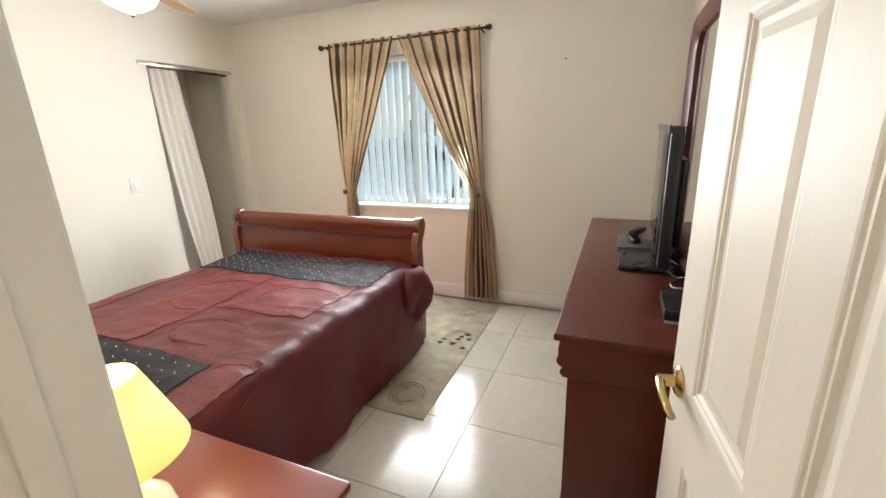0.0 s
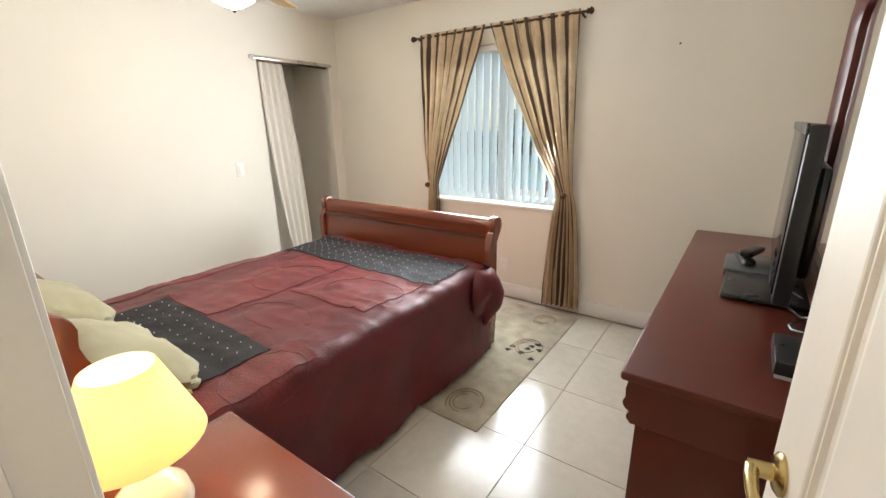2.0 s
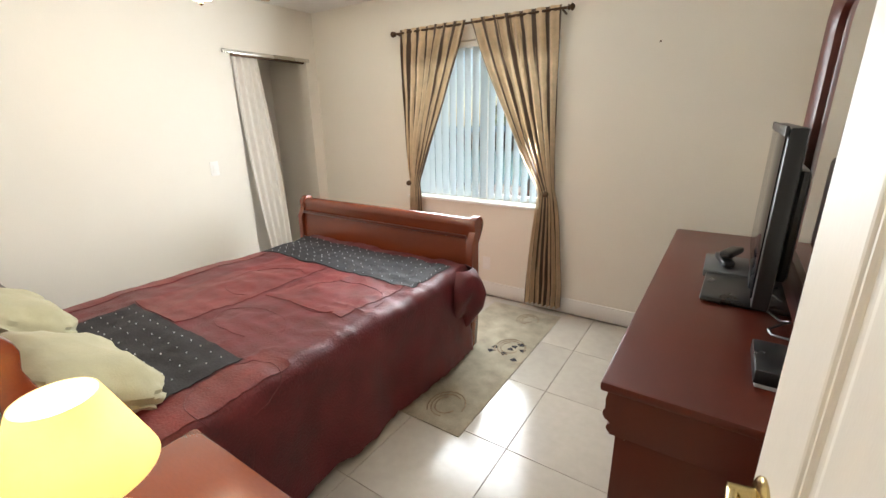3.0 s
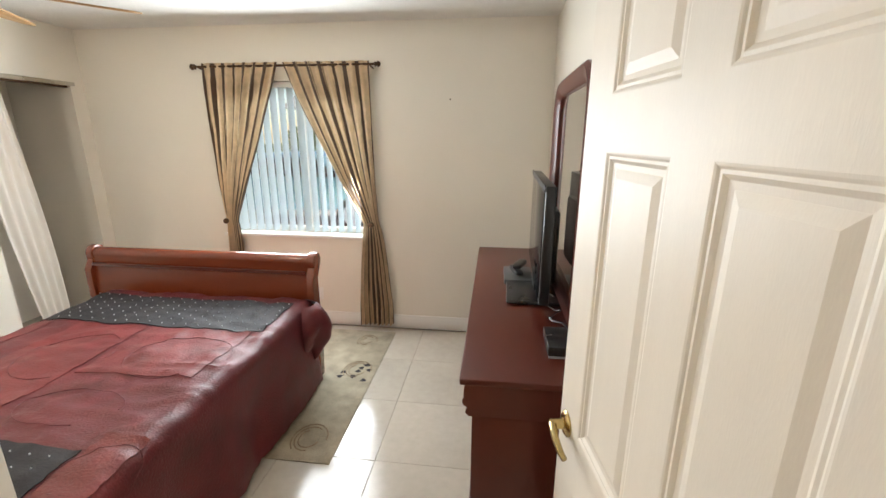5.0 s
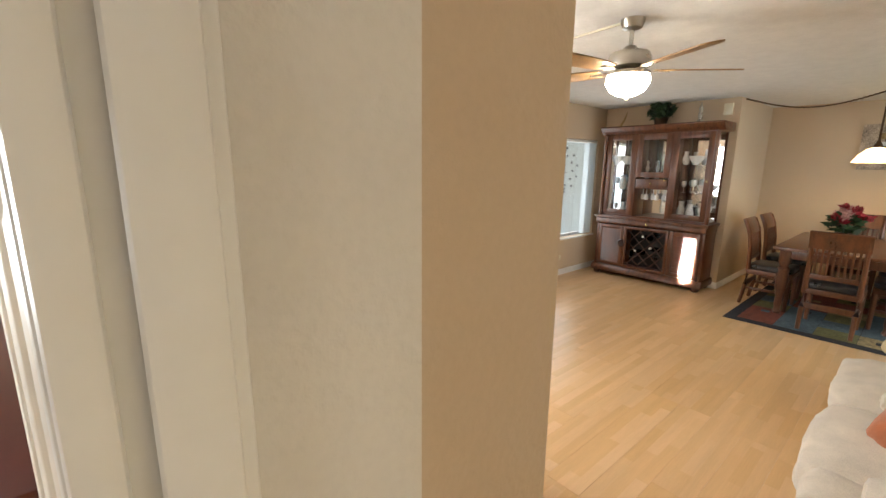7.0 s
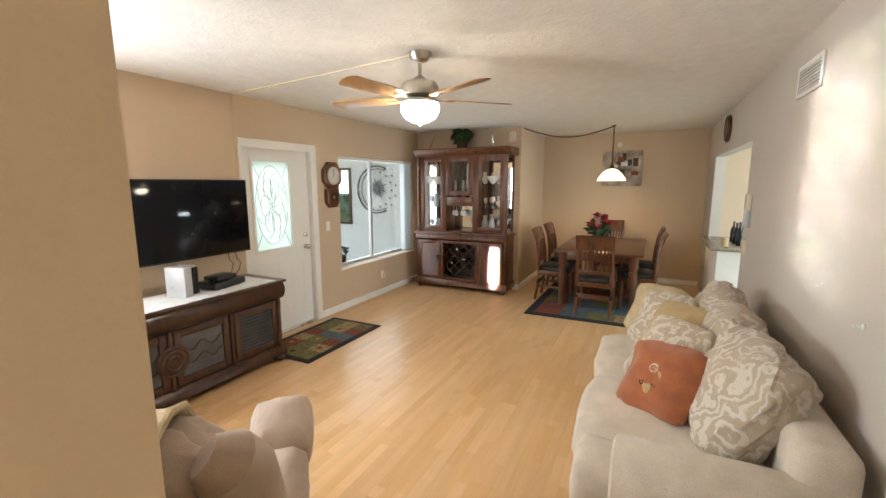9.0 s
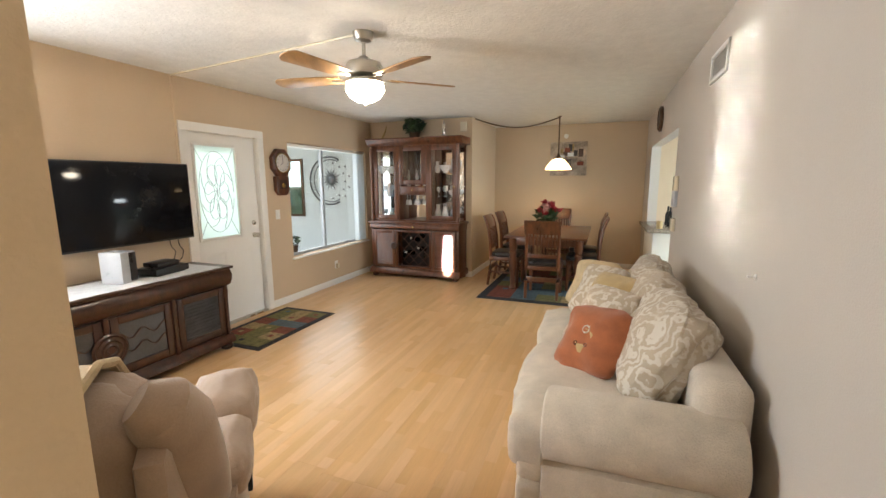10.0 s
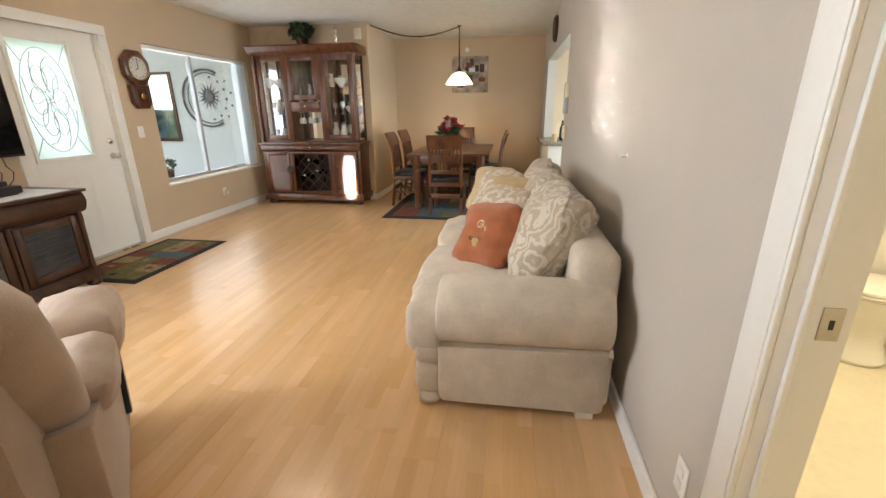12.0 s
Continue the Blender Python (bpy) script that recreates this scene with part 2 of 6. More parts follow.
M_CONC = mat("porch_concrete", (0.45, 0.44, 0.41), 0.85, var=0.1, bump=0.3)
M_GRAN = mat("speckled_granite", (0.32, 0.27, 0.22), 0.2, var=0.8, scale=60, fine=220, bump=0.0)
M_RUGD = mat("dark_rug_pile", (0.022, 0.02, 0.024), 0.95, var=0.3, scale=30, fine=300, bump=0.8)
M_RUGB = mat("slate_blue_rug_pile", (0.085, 0.13, 0.155), 0.95, var=0.3, scale=30, fine=300, bump=0.8)
M_RUGG = mat("olive_rug_pile", (0.17, 0.15, 0.05), 0.95, var=0.3, scale=30, fine=300, bump=0.8)
M_RUGR = mat("brick_rug_pile", (0.22, 0.055, 0.03), 0.95, var=0.3, scale=30, fine=300, bump=0.8)
M_RUGT = mat("tan_rug_pile", (0.36, 0.26, 0.12), 0.95, var=0.3, scale=30, fine=300, bump=0.8)
M_RUGS = mat("sand_bedside_rug", (0.36, 0.31, 0.225), 0.95, var=0.2, scale=9, fine=250, bump=0.8)
M_RUGP = mat("faded_brown_rug_pattern", (0.30, 0.22, 0.14), 0.95, var=0.2, scale=30, fine=250, bump=0.8)
M_BATHT = mat("cream_bath_tile", (0.72, 0.66, 0.50), 0.2, var=0.05, scale=2, fine=20, bump=0.02)
M_LACE = mat("white_runner_cloth", (0.74, 0.76, 0.78), 0.9, var=0.08, scale=30, fine=200, bump=0.6)

# ---- mesh helpers ----


def thing(name, label, category, x=0, y=0, z=0, rz=0, group="", kind=""):
    ob = new(name)
    ob.matrix_world = pose(x, y, z, 0, 0, rz)
    return tagged(ob, label, category, group, kind)


def finish(name, bm, material, smooth=True):
    me = bpy.data.meshes.new(name)
    bmesh.ops.recalc_face_normals(bm, faces=bm.faces)
    bm.to_mesh(me)
    bm.free()
    me.materials.append(material)
    if smooth:
        me.shade_smooth()
        me.set_sharp_from_angle(angle=radians(38))
    return new(name, me)


def part(name, bm, material, parent, label="", kind=""):
    ob = finish(name, bm, material)
    ob.parent = parent
    return tagged(ob, label, kind=kind)


def single(name, bm, material, label, category="", kind="", group=""):
    return tagged(finish(name, bm, material), label, category, group, kind)


def box(x0, x1, y0, y1, z0, z1, bev=0.0, bm=None, seg=2):
    own = bmesh.new()
    bmesh.ops.create_cube(own, size=1)
    for v in own.verts:
        v.co = Vector(((x0 + x1) / 2 + v.co.x * (x1 - x0), (y0 + y1) / 2 + v.co.y * (y1 - y0), (z0 + z1) / 2 + v.co.z * (z1 - z0)))
    if bev:
        bmesh.ops.bevel(own, geom=own.edges[:], offset=bev, segments=seg, affect="EDGES", profile=0.5)
    return join(bm, own)


def join(bm, own, m=None):
    if m is not None:
        own.transform(m)
    if bm is None:
        return own
    me = bpy.data.meshes.new("t")
    own.to_mesh(me)
    own.free()
    bm.from_mesh(me)
    bpy.data.meshes.remove(me)
    return bm


def lathe(profile, x=0, y=0, z=0, seg=24, bm=None, m=None):
    """A turned shape: (radius, height) pairs from bottom to top."""
    own = bmesh.new()
    rings = []
    for r, h in profile:
        rings.append([own.verts.new((r * math.cos(2 * math.pi * i / seg), r * math.sin(2 * math.pi * i / seg), h)) for i in range(seg)])
    for a, b in zip(rings, rings[1:]):
        for i in range(seg):
            own.faces.new((a[i], a[(i + 1) % seg], b[(i + 1) % seg], b[i]))
    for ring, r in ((rings[0], profile[0][0]), (rings[-1], profile[-1][0])):
        if 0.0005 < r:
            own.faces.new(ring)
    bmesh.ops.remove_doubles(own, verts=own.verts, dist=0.0002)
    own.transform((m or Matrix()) if m else Matrix.Translation((x, y, z)))
    return join(bm, own)


def shell(profile, x=0, y=0, z=0, seg=32, bm=None, thick=0.004):
    """An open turned shell with thickness."""
    inner = [(max(0.001, r - thick), h) for r, h in reversed(profile)]
    own = bmesh.new()
    loop = profile + inner
    rings = [[own.verts.new((x + r * math.cos(2 * math.pi * i / seg), y + r * math.sin(2 * math.pi * i / seg), z + h)) for i in range(seg)] for r, h in loop]
    for k in range(len(rings)):
        a, b = rings[k], rings[(k + 1) % len(rings)]
        for i in range(seg):
            own.faces.new((a[i], a[(i + 1) % seg], b[(i + 1) % seg], b[i]))
    return join(bm, own)


def tube(points, r, seg=8, bm=None, closed=False):
    """A round bar along points."""
    own = bmesh.new()
    pts = [Vector(p) for p in points]
    rings = []
    for i, p in enumerate(pts):
        a = pts[i - 1] if i or closed else p
        b = pts[(i + 1) % len(pts)] if i + 1 < len(pts) or closed else p
        d = (b - a).normalized()
        q = d.to_track_quat("Z", "Y")
        rr = r[i] if isinstance(r, (list, tuple)) else r
        rings.append([own.verts.new(p + q @ Vector((rr * math.cos(2 * math.pi * k / seg), rr * math.sin(2 * math.pi * k / seg), 0))) for k in range(seg)])
    pairs = list(zip(rings, rings[1:])) + ([(rings[-1], rings[0])] if closed else [])
    for a, b in pairs:
        for k in range(seg):
            own.faces.new((a[k], a[(k + 1) % seg], b[(k + 1) % seg], b[k]))
    if not closed:
        own.faces.new(rings[0])
        own.faces.new(rings[-1])
    return join(bm, own)


def prism(outline, lo, hi, axis="x", bm=None, bev=0.0):
    """An outline of (a, b) pairs pushed from lo to hi along an axis."""
    own = bmesh.new()
    put = {"x": lambda a, b, c: (c, a, b), "y": lambda a, b, c: (a, c, b), "z": lambda a, b, c: (a, b, c)}[axis]
    lower = [own.verts.new(put(a, b, lo)) for a, b in outline]
    upper = [own.verts.new(put(a, b, hi)) for a, b in outline]
    n = len(outline)
    for i in range(n):
        own.faces.new((lower[i], lower[(i + 1) % n], upper[(i + 1) % n], upper[i]))
    e1, e2 = own.faces.new(lower), own.faces.new(upper)
    if bev:
        bmesh.ops.bevel(own, geom=list(set(e1.edges[:] + e2.edges[:])), offset=bev, segments=2, affect="EDGES", profile=0.5)
    return join(bm, own)


def grid(fn, nu, nv, bm=None, thick=0.0):
    """A sheet fn(u, v) for u, v in 0..1, solid where thick is given."""
    own = bmesh.new()
    vs = [[own.verts.new(fn(i / nu, j / nv)) for j in range(nv + 1)] for i in range(nu + 1)]
    for i in range(nu):
        for j in range(nv):
            own.faces.new((vs[i][j], vs[i + 1][j], vs[i + 1][j + 1], vs[i][j + 1]))
    if thick:
        bmesh.ops.recalc_face_normals(own, faces=own.faces)
        bmesh.ops.solidify(own, geom=own.faces[:], thickness=thick)
    return join(bm, own)


def cushion(w, d, h, puff=0.5, wob=0.01, m=None, n=14, seed=0.0, power=5.0):
    """A stuffed cushion: a swollen box with soft corners and slight dents."""
    own = bmesh.new()
    bmesh.ops.create_cube(own, size=2)
    bmesh.ops.subdivide_edges(own, edges=own.edges[:], cuts=n - 1, use_grid_fill=True)
    for v in own.verts:
        c = v.co
        k = (abs(c.x) ** power + abs(c.y) ** power + abs(c.z) ** power) ** (1 / power)
        s = c / k
        edge = 1 - puff * (max(abs(s.x), abs(s.y)) ** 3) * (1 if abs(s.z) < 1.01 else 0)
        p = Vector((s.x * w / 2, s.y * d / 2, s.z * h / 2 * max(0.12, edge)))
        p += Vector((1, 1, 1)) * wob * (noise.noise(Vector((c.x * 1.7 + seed, c.y * 1.7, c.z * 1.7 + seed)))) + s * wob * 0.5 * noise.noise(c * 5 + Vector((seed, 0, 0)))
        v.co = p
    if m is not None:
        own.transform(m)
    return own


def arc(cx, cz, r, a0, a1, n=8):
    return [(cx + r * math.cos(radians(a0 + (a1 - a0) * i / n)), cz + r * math.sin(radians(a0 + (a1 - a0) * i / n))) for i in range(n + 1)]


def frame_ring(x0, x1, z0, z1, w, y0, y1, bm=None, bev=0.003):
    """A rectangular frame in the x-z plane."""
    bm = box(x0, x0 + w, y0, y1, z0, z1, bev, bm)
    bm = box(x1 - w, x1, y0, y1, z0, z1, bev, bm)
    bm = box(x0 + w, x1 - w, y0, y1, z1 - w, z1, bev, bm)
    return box(x0 + w, x1 - w, y0, y1, z0, z0 + w, bev, bm)


def structure(name, bm, material, label):
    return single(name, bm, material, label, kind="structure")


BH = 2.49   # ceiling height
# ---- structure: walls, openings, floors, ceilings ----
# bedroom
w = box(-3.3, -2.0, 3.5, 3.72, 0, BH)
w = box(-0.66, 0.93, 3.5, 3.72, 0, BH, bm=w)
w = box(-2.0, -0.66, 3.5, 3.72, 0, 0.83, bm=w)
w = box(-2.0, -0.66, 3.5, 3.72, 2.08, BH, bm=w)
structure("wall_bedroom_north", w, M_CREAM, "cream painted bedroom wall with a window")
w = box(-3.27, -3.15, 0.42, 2.60, 0, BH)
w = box(-3.27, -3.15, 3.38, 3.5, 0, BH, bm=w)
w = box(-3.27, -3.15, 2.60, 3.38, 2.07, BH, bm=w)
structure("wall_bedroom_west", w, M_CREAM, "cream painted bedroom wall with a closet opening")
structure("wall_bedroom_south", box(-3.3, -0.20, 0.27, 0.42, 0, BH), M_CREAM, "cream painted wall beside the bedroom door")
structure("wall_door_header", box(-0.20, 0.675, 0.27, 0.42, 2.06, BH), M_CREAM, "cream painted wall above the bedroom door")
w = box(0.74, 0.891, 0.42, 3.5, 0, BH)
w = box(0.675, 0.891, 0.255, 0.42, 0, BH, bm=w)
structure("wall_bedroom_east", w, M_CREAM, "cream painted partition beside the bedroom door")
structure("wall_living_west", box(0.893, 0.911, 0.2555, 3.61, 0, 2.50), M_TAN, "tan painted partition of the living room")
structure("wall_partition_end", box(0.786, 0.911, 0.2515, 0.2545, 0, 2.50), M_TAN, "tan painted end of the partition")
# paler copy of the greige wall, lightened because little light reaches it
structure("wall_hall_strip", box(0.660, 0.786, 0.2515, 0.2545, 0, 2.50), mat("lightened_hall_grey", (0.76, 0.73, 0.68), 0.75, var=0.03, scale=1.5, fine=160, bump=0.25, noise_rough=0.02), "grey strip beside the bedroom door, lightened for weak light")
w = box(-3.95, -3.9, 2.3, 3.5, 0, BH)
w = box(-3.9, -3.27, 3.5, 3.6, 0, BH, bm=w)
w = box(-3.9, -3.27, 2.2, 2.3, 0, BH, bm=w)
structure("wall_closet", w, M_CREAM, "cream painted closet walls")
structure("ceiling_bedroom", box(-3.95, 0.93, 0.26, 3.72, BH, BH + 0.12), M_CEILB, "white painted bedroom ceiling")
# hall
structure("wall_hall_west", box(-2.0, -1.9, -0.87, 0.27, 0, 2.5), M_CREAM, "cream painted end wall of the hall")
# living room
# gap at x 1.0 to 1.7 is assumed, cut for the side fill and beams
w = box(0.911, 1.0, 3.61, 3.83, 0, 2.5)
w = box(1.7, 3.69, 3.61, 3.83, 0, 2.5, bm=w)
w = box(1.0, 1.7, 3.61, 3.83, 0, 0.9, bm=w)
w = box(1.0, 1.7, 3.61, 3.83, 2.1, 2.5, bm=w)
w = box(4.555, 5.05, 3.61, 3.83, 0, 2.5, bm=w)
w = box(3.69, 4.555, 3.61, 3.83, 2.03, 2.5, bm=w)
w = box(5.05, 6.9, 3.61, 3.83, 0, 0.56, bm=w)
w = box(5.05, 6.9, 3.61, 3.83, 2.02, 2.5, bm=w)
w = box(6.9, 7.2, 3.61, 3.83, 0, 2.5, bm=w)
structure("wall_living_north", w, M_TAN, "tan painted wall with the front door and a window")
structure("wall_behind_hutch", box(7.08, 7.25, 1.82, 3.61, 0, 2.5), M_TAN, "tan painted wall behind the hutch")
structure("wall_dining_north", box(7.25, 8.58, 1.82, 1.95, 0, 2.5), M_TAN, "tan painted side wall of the dining nook")
structure("wall_dining_east", box(8.58, 8.75, -3.4, 1.95, 0, 2.5), M_TAN, "tan painted end wall of the dining nook")
w = box(1.625, 5.32, -0.87, -0.745, 0, 2.5)
w = box(-2.0, 0.72, -0.87, -0.745, 0, 2.5, bm=w)
w = box(0.72, 1.625, -0.87, -0.745, 2.06, 2.5, bm=w)
w = box(5.32, 7.75, -0.87, -0.745, 2.02, 2.5, bm=w)
w = box(7.75, 8.58, -0.87, -0.745, 0, 2.5, bm=w)
structure("wall_living_south", w, M_GREIGE, "painted wall behind the sofa, greyed in colour for daylight")
structure("ceiling_living", box(-2.0, 8.75, -0.87, 3.83, 2.5, 2.62), M_CEIL, "white popcorn textured living room ceiling")
# kitchen and bathroom behind the south wall
w = box(3.4, 5.2, -3.4, -3.3, 0, 2.5)
w = box(5.2, 8.58, -3.45, -3.4, 0, 2.5, bm=w)
w = box(5.1, 5.2, -3.3, -0.87, 0, 2.5, bm=w)
structure("wall_kitchen", w, mat("pale_aqua_kitchen_paint", (0.66, 0.76, 0.78), 0.7, var=0.03), "pale aqua painted kitchen wall")
structure("ceiling_kitchen", box(3.3, 8.75, -3.5, -0.87, 2.5, 2.62), M_CEILB, "white kitchen ceiling")
w = box(0.3, 3.85, -2.6, -2.5, 0, 2.5)
w = box(0.3, 0.4, -2.5, -0.87, 0, 2.5, bm=w)
w = box(3.75, 3.85, -2.5, -0.87, 0, 2.5, bm=w)
structure("wall_bathroom", w, M_CREAM, "cream painted bathroom walls")
structure("ceiling_bathroom", box(0.3, 3.3, -2.6, -0.87, 2.5, 2.62), M_CEILB, "white bathroom ceiling")
structure("floor_bathroom", box(0.3, 3.3, -2.6, -0.745, -0.1, -0.002), M_BATHT, "cream glossy bathroom floor tile")
structure("floor_kitchen", box(3.3, 8.75, -3.5, -0.745, -0.1, -0.002), M_BATHT, "cream kitchen floor tile")
structure("ground", box(-60, 70, -60, 90, -0.25, -0.12), M_GRASS, "mown lawn round the house")
structure("pavement_porch", box(0, 12, 3.83, 7.2, -0.12, -0.03), M_CONC, "grey concrete porch slab")
# assumed slab, out of view, added to keep sun off the porch wall
structure("roof_porch_shade", box(2.0, 9.4, 4.71, 7.5, 2.63, 2.75), M_CEILB, "assumed flat slab shading the porch wall")
# overhang to y 4.7 sized to keep sun out of the windows
structure("roof", box(-4.6, 9.4, -4.2, 4.7, 2.63, 2.75), M_CEILB, "flat roof slab with sun-blocking overhang")
floor_bed = structure("floor_bedroom", box(-3.95, 0.74, 0.262, 3.6, -0.12, -0.012), M_GROUT, "beige tiled bedroom floor with thin grout")
bm = box(0.891, 8.75, 0.262, 3.83, -0.12, -0.010)
floor_liv = structure("floor_living", box(-2.0, 8.75, -0.745, 0.262, -0.12, -0.010, bm=bm), M_PLANK, "honey maple laminate floor")


def baseboard(name, x0, x1, y0, y1, h=0.1):
    """Square skirting with a thin proud bead along its foot."""
    bm = box(x0, x1, y0, y1, 0, h, 0.004)
    structure(name, bm, M_WHITE, "white painted baseboard")


for i, (x0, x1, y0, y1, h) in enumerate([(-3.15, 0.74, 3.484, 3.5, 0.125), (-3.15, -3.134, 0.42, 2.6, 0.125), (0.724, 0.74, 3.18, 3.484, 0.125), (4.64, 7.08, 3.594, 3.61, 0.09),
                                      (0.911, 3.6, 3.594, 3.61, 0.09), (7.064, 7.08, 1.82, 3.594, 0.09), (7.064, 8.58, 1.804, 1.82, 0.09), (8.564, 8.58, -0.745, 1.804, 0.09), (1.715, 5.32, -0.745, -0.729, 0.09)]):
    baseboard("baseboard", x0, x1, y0, y1, h)

# ---- bedroom door and its frame ----
f = structure("door_frame_bedroom", box(-0.205, -0.178, 0.262, 0.428, 0, 2.03, 0.002), M_WHITE, "white painted door frame with casing")
bm = box(0.655, 0.676, 0.262, 0.428, 0, 2.03, 0.002)
part("hinge_jamb", bm, M_WHITE, f)
part("head_jamb", box(-0.178, 0.655, 0.262, 0.428, 2.03, 2.062, 0.002), M_WHITE, f)
bm = box(-0.27, -0.185, 0.238, 0.268, 0, 2.1, 0.004)
part("casing", box(-0.258, -0.215, 0.232, 0.239, 0, 2.09, 0.003, bm), M_WHITE, f)
bm = box(0.639, 0.697, 0.243, 0.2512, 0, 2.1, 0.003)
bm = box(0.641, 0.656, 0.236, 0.2435, 0, 2.09, 0.0035, bm)
bm = box(0.664, 0.690, 0.234, 0.2435, 0, 2.09, 0.004, bm)
part("casing", bm, M_WHITE, f)
for x0, x1 in ((-0.27, -0.185), (0.663, 0.735)):
    part("casing", box(x0, x1, 0.421, 0.436, 0, 2.1, 0.004), M_WHITE, f)
part("door_stop", box(-0.18, -0.168, 0.33, 0.365, 0, 2.03, 0.002), M_WHITE, f)
part("strike_plate", box(-0.179, -0.176, 0.375, 0.41, 0.92, 0.99, 0.001), M_BRASS, f, "small brass strike plate")

# door leaf, local x along its width from the hinge, local y its thickness
door = thing("door_bedroom", "white six-panel bedroom door standing open, with brass lever", "door", 0.652, 0.35, 0.01, 98.2, kind="structure")
DW, DT = 0.775, 0.036


def six_panel(width, height, cols, rows, thick):
    """Stiles and rails round sunk panels with raised fields, worked on both faces."""
    bm = None
    xs = sorted({0, width, *[v for c in cols for v in c]})
    zs = sorted({0, height, *[v for r in rows for v in r]})
    own = bmesh.new()
    for i in range(len(xs) - 1):
        for j in range(len(zs) - 1):
            hole = any(abs(c[0] - xs[i]) < 1e-6 for c in cols) and any(abs(r[0] - zs[j]) < 1e-6 for r in rows)
            if not hole:
                join(own, box(xs[i], xs[i + 1], -thick / 2, thick / 2, zs[j], zs[j + 1]))
    bmesh.ops.remove_doubles(own, verts=own.verts, dist=1e-5)
    own.verts.index_update()
    seen = {}
    for fc in own.faces:
        seen.setdefault(frozenset(v.index for v in fc.verts), []).append(fc)
    twins = [fc for fl in seen.values() if len(fl) > 1 for fc in fl]
    bmesh.ops.delete(own, geom=twins, context="FACES_ONLY")
    return own


def panel_field(c, r, thick):
    """A sunk panel: moulded slope in, flat ground, raised field."""
    own = bmesh.new()
    for s in (-1, 1):
        steps = [(0, 0.5), (0.004, 0.47), (0.008, 0.40), (0.013, 0.41), (0.020, 0.27), (0.030, 0.25), (0.048, 0.39)]
        loops = []
        for inset, dep in steps:
            y = s * thick * dep
            loops.append([own.verts.new(p) for p in ((c[0] + inset, y, r[0] + inset), (c[1] - inset, y, r[0] + inset), (c[1] - inset, y, r[1] - inset), (c[0] + inset, y, r[1] - inset))])
        for a, b in zip(loops, loops[1:]):
            for k in range(4):
                own.faces.new((a[k], a[(k + 1) % 4], b[(k + 1) % 4], b[k]))
        own.faces.new(loops[-1])
    return own


COLS = [(0.105, 0.322), (0.418, 0.648)]
ROWS = [(0.22, 0.80), (0.96, 1.62), (1.725, 1.92)]
leaf = finish("leaf", six_panel(DW, 2.02, COLS, ROWS, DT), M_DOORP, False)
leaf.parent = door
for c in COLS:
    for r in ROWS:
        me = finish("panel", panel_field(c, r, DT), M_DOORP, False)
        me.parent = door
for s in (-1, 1):
    q = pose(0.722, s * DT / 2, 0.945, 90 if s < 0 else -90)
    part("rosette", lathe([(0.033, 0), (0.033, 0.004), (0.027, 0.009), (0.014, 0.012), (0.012, 0.045), (0.001, 0.046)], m=q, seg=24), M_BRASS, door, "round brass rosette")
    part("lever_handle", tube([(0.722, s * 0.055, 0.945), (0.70, s * 0.060, 0.946), (0.67, s * 0.062, 0.942), (0.63, s * 0.060, 0.934), (0.615, s * 0.056, 0.93)], [0.011, 0.010, 0.009, 0.008, 0.007], 10), M_BRASS, door, "curved brass lever handle")
for z in (0.2, 1.0, 1.8):
    part("hinge", lathe([(0.006, 0), (0.006, 0.09), (0.003, 0.095)], -0.004, -0.02, z, 10), M_BRASS, door)

# ---- bedroom window, blinds, curtains ----
win = structure("window_1", frame_ring(-2.0, -0.66, 0.83, 2.08, 0.045, 3.62, 3.67), M_WHITE, "white framed bedroom window with vertical blinds")
part("mullion", box(-1.32, -1.27, 3.625, 3.665, 0.875, 2.035, 0.003), M_WHITE, win)
for x0, x1 in ((-1.955, -1.32), (-1.27, -0.735)):
    g = part("pane", box(x0, x1, 3.643, 3.648, 0.875, 2.035), M_GLASS, win, "clear window pane")
    g.visible_shadow = False
part("window_sill", box(-2.03, -0.63, 3.47, 3.62, 0.805, 0.828, 0.005), M_WHITE, win)
blind = thing("vertical_blind", "white vertical vane blind, partly open, in the window", "blind", 0, 3.56, 0)
part("head_rail", box(-1.99, -0.67, -0.03, 0.03, 2.035, 2.075, 0.004), M_WHITE, blind)
vane = None
for i in range(18):
    x = -1.95 + i * 0.0745
    bm = grid(lambda u, v: ((u - 0.5) * 0.085, 0.008 * math.sin(math.pi * u), 0.845 + v * 1.19), 4, 1, thick=0.0012)
    if vane is None:
        vane = part("vane", bm, M_BLIND, blind)
    else:
        bm.free()
        o = new("vane", vane.data)
        o.parent = blind
    (vane if i == 0 else o).matrix_local = pose(x, 0, 0, 0, 0, 80 + 12 * noise.noise(Vector((i * 1.7, 0, 0))))


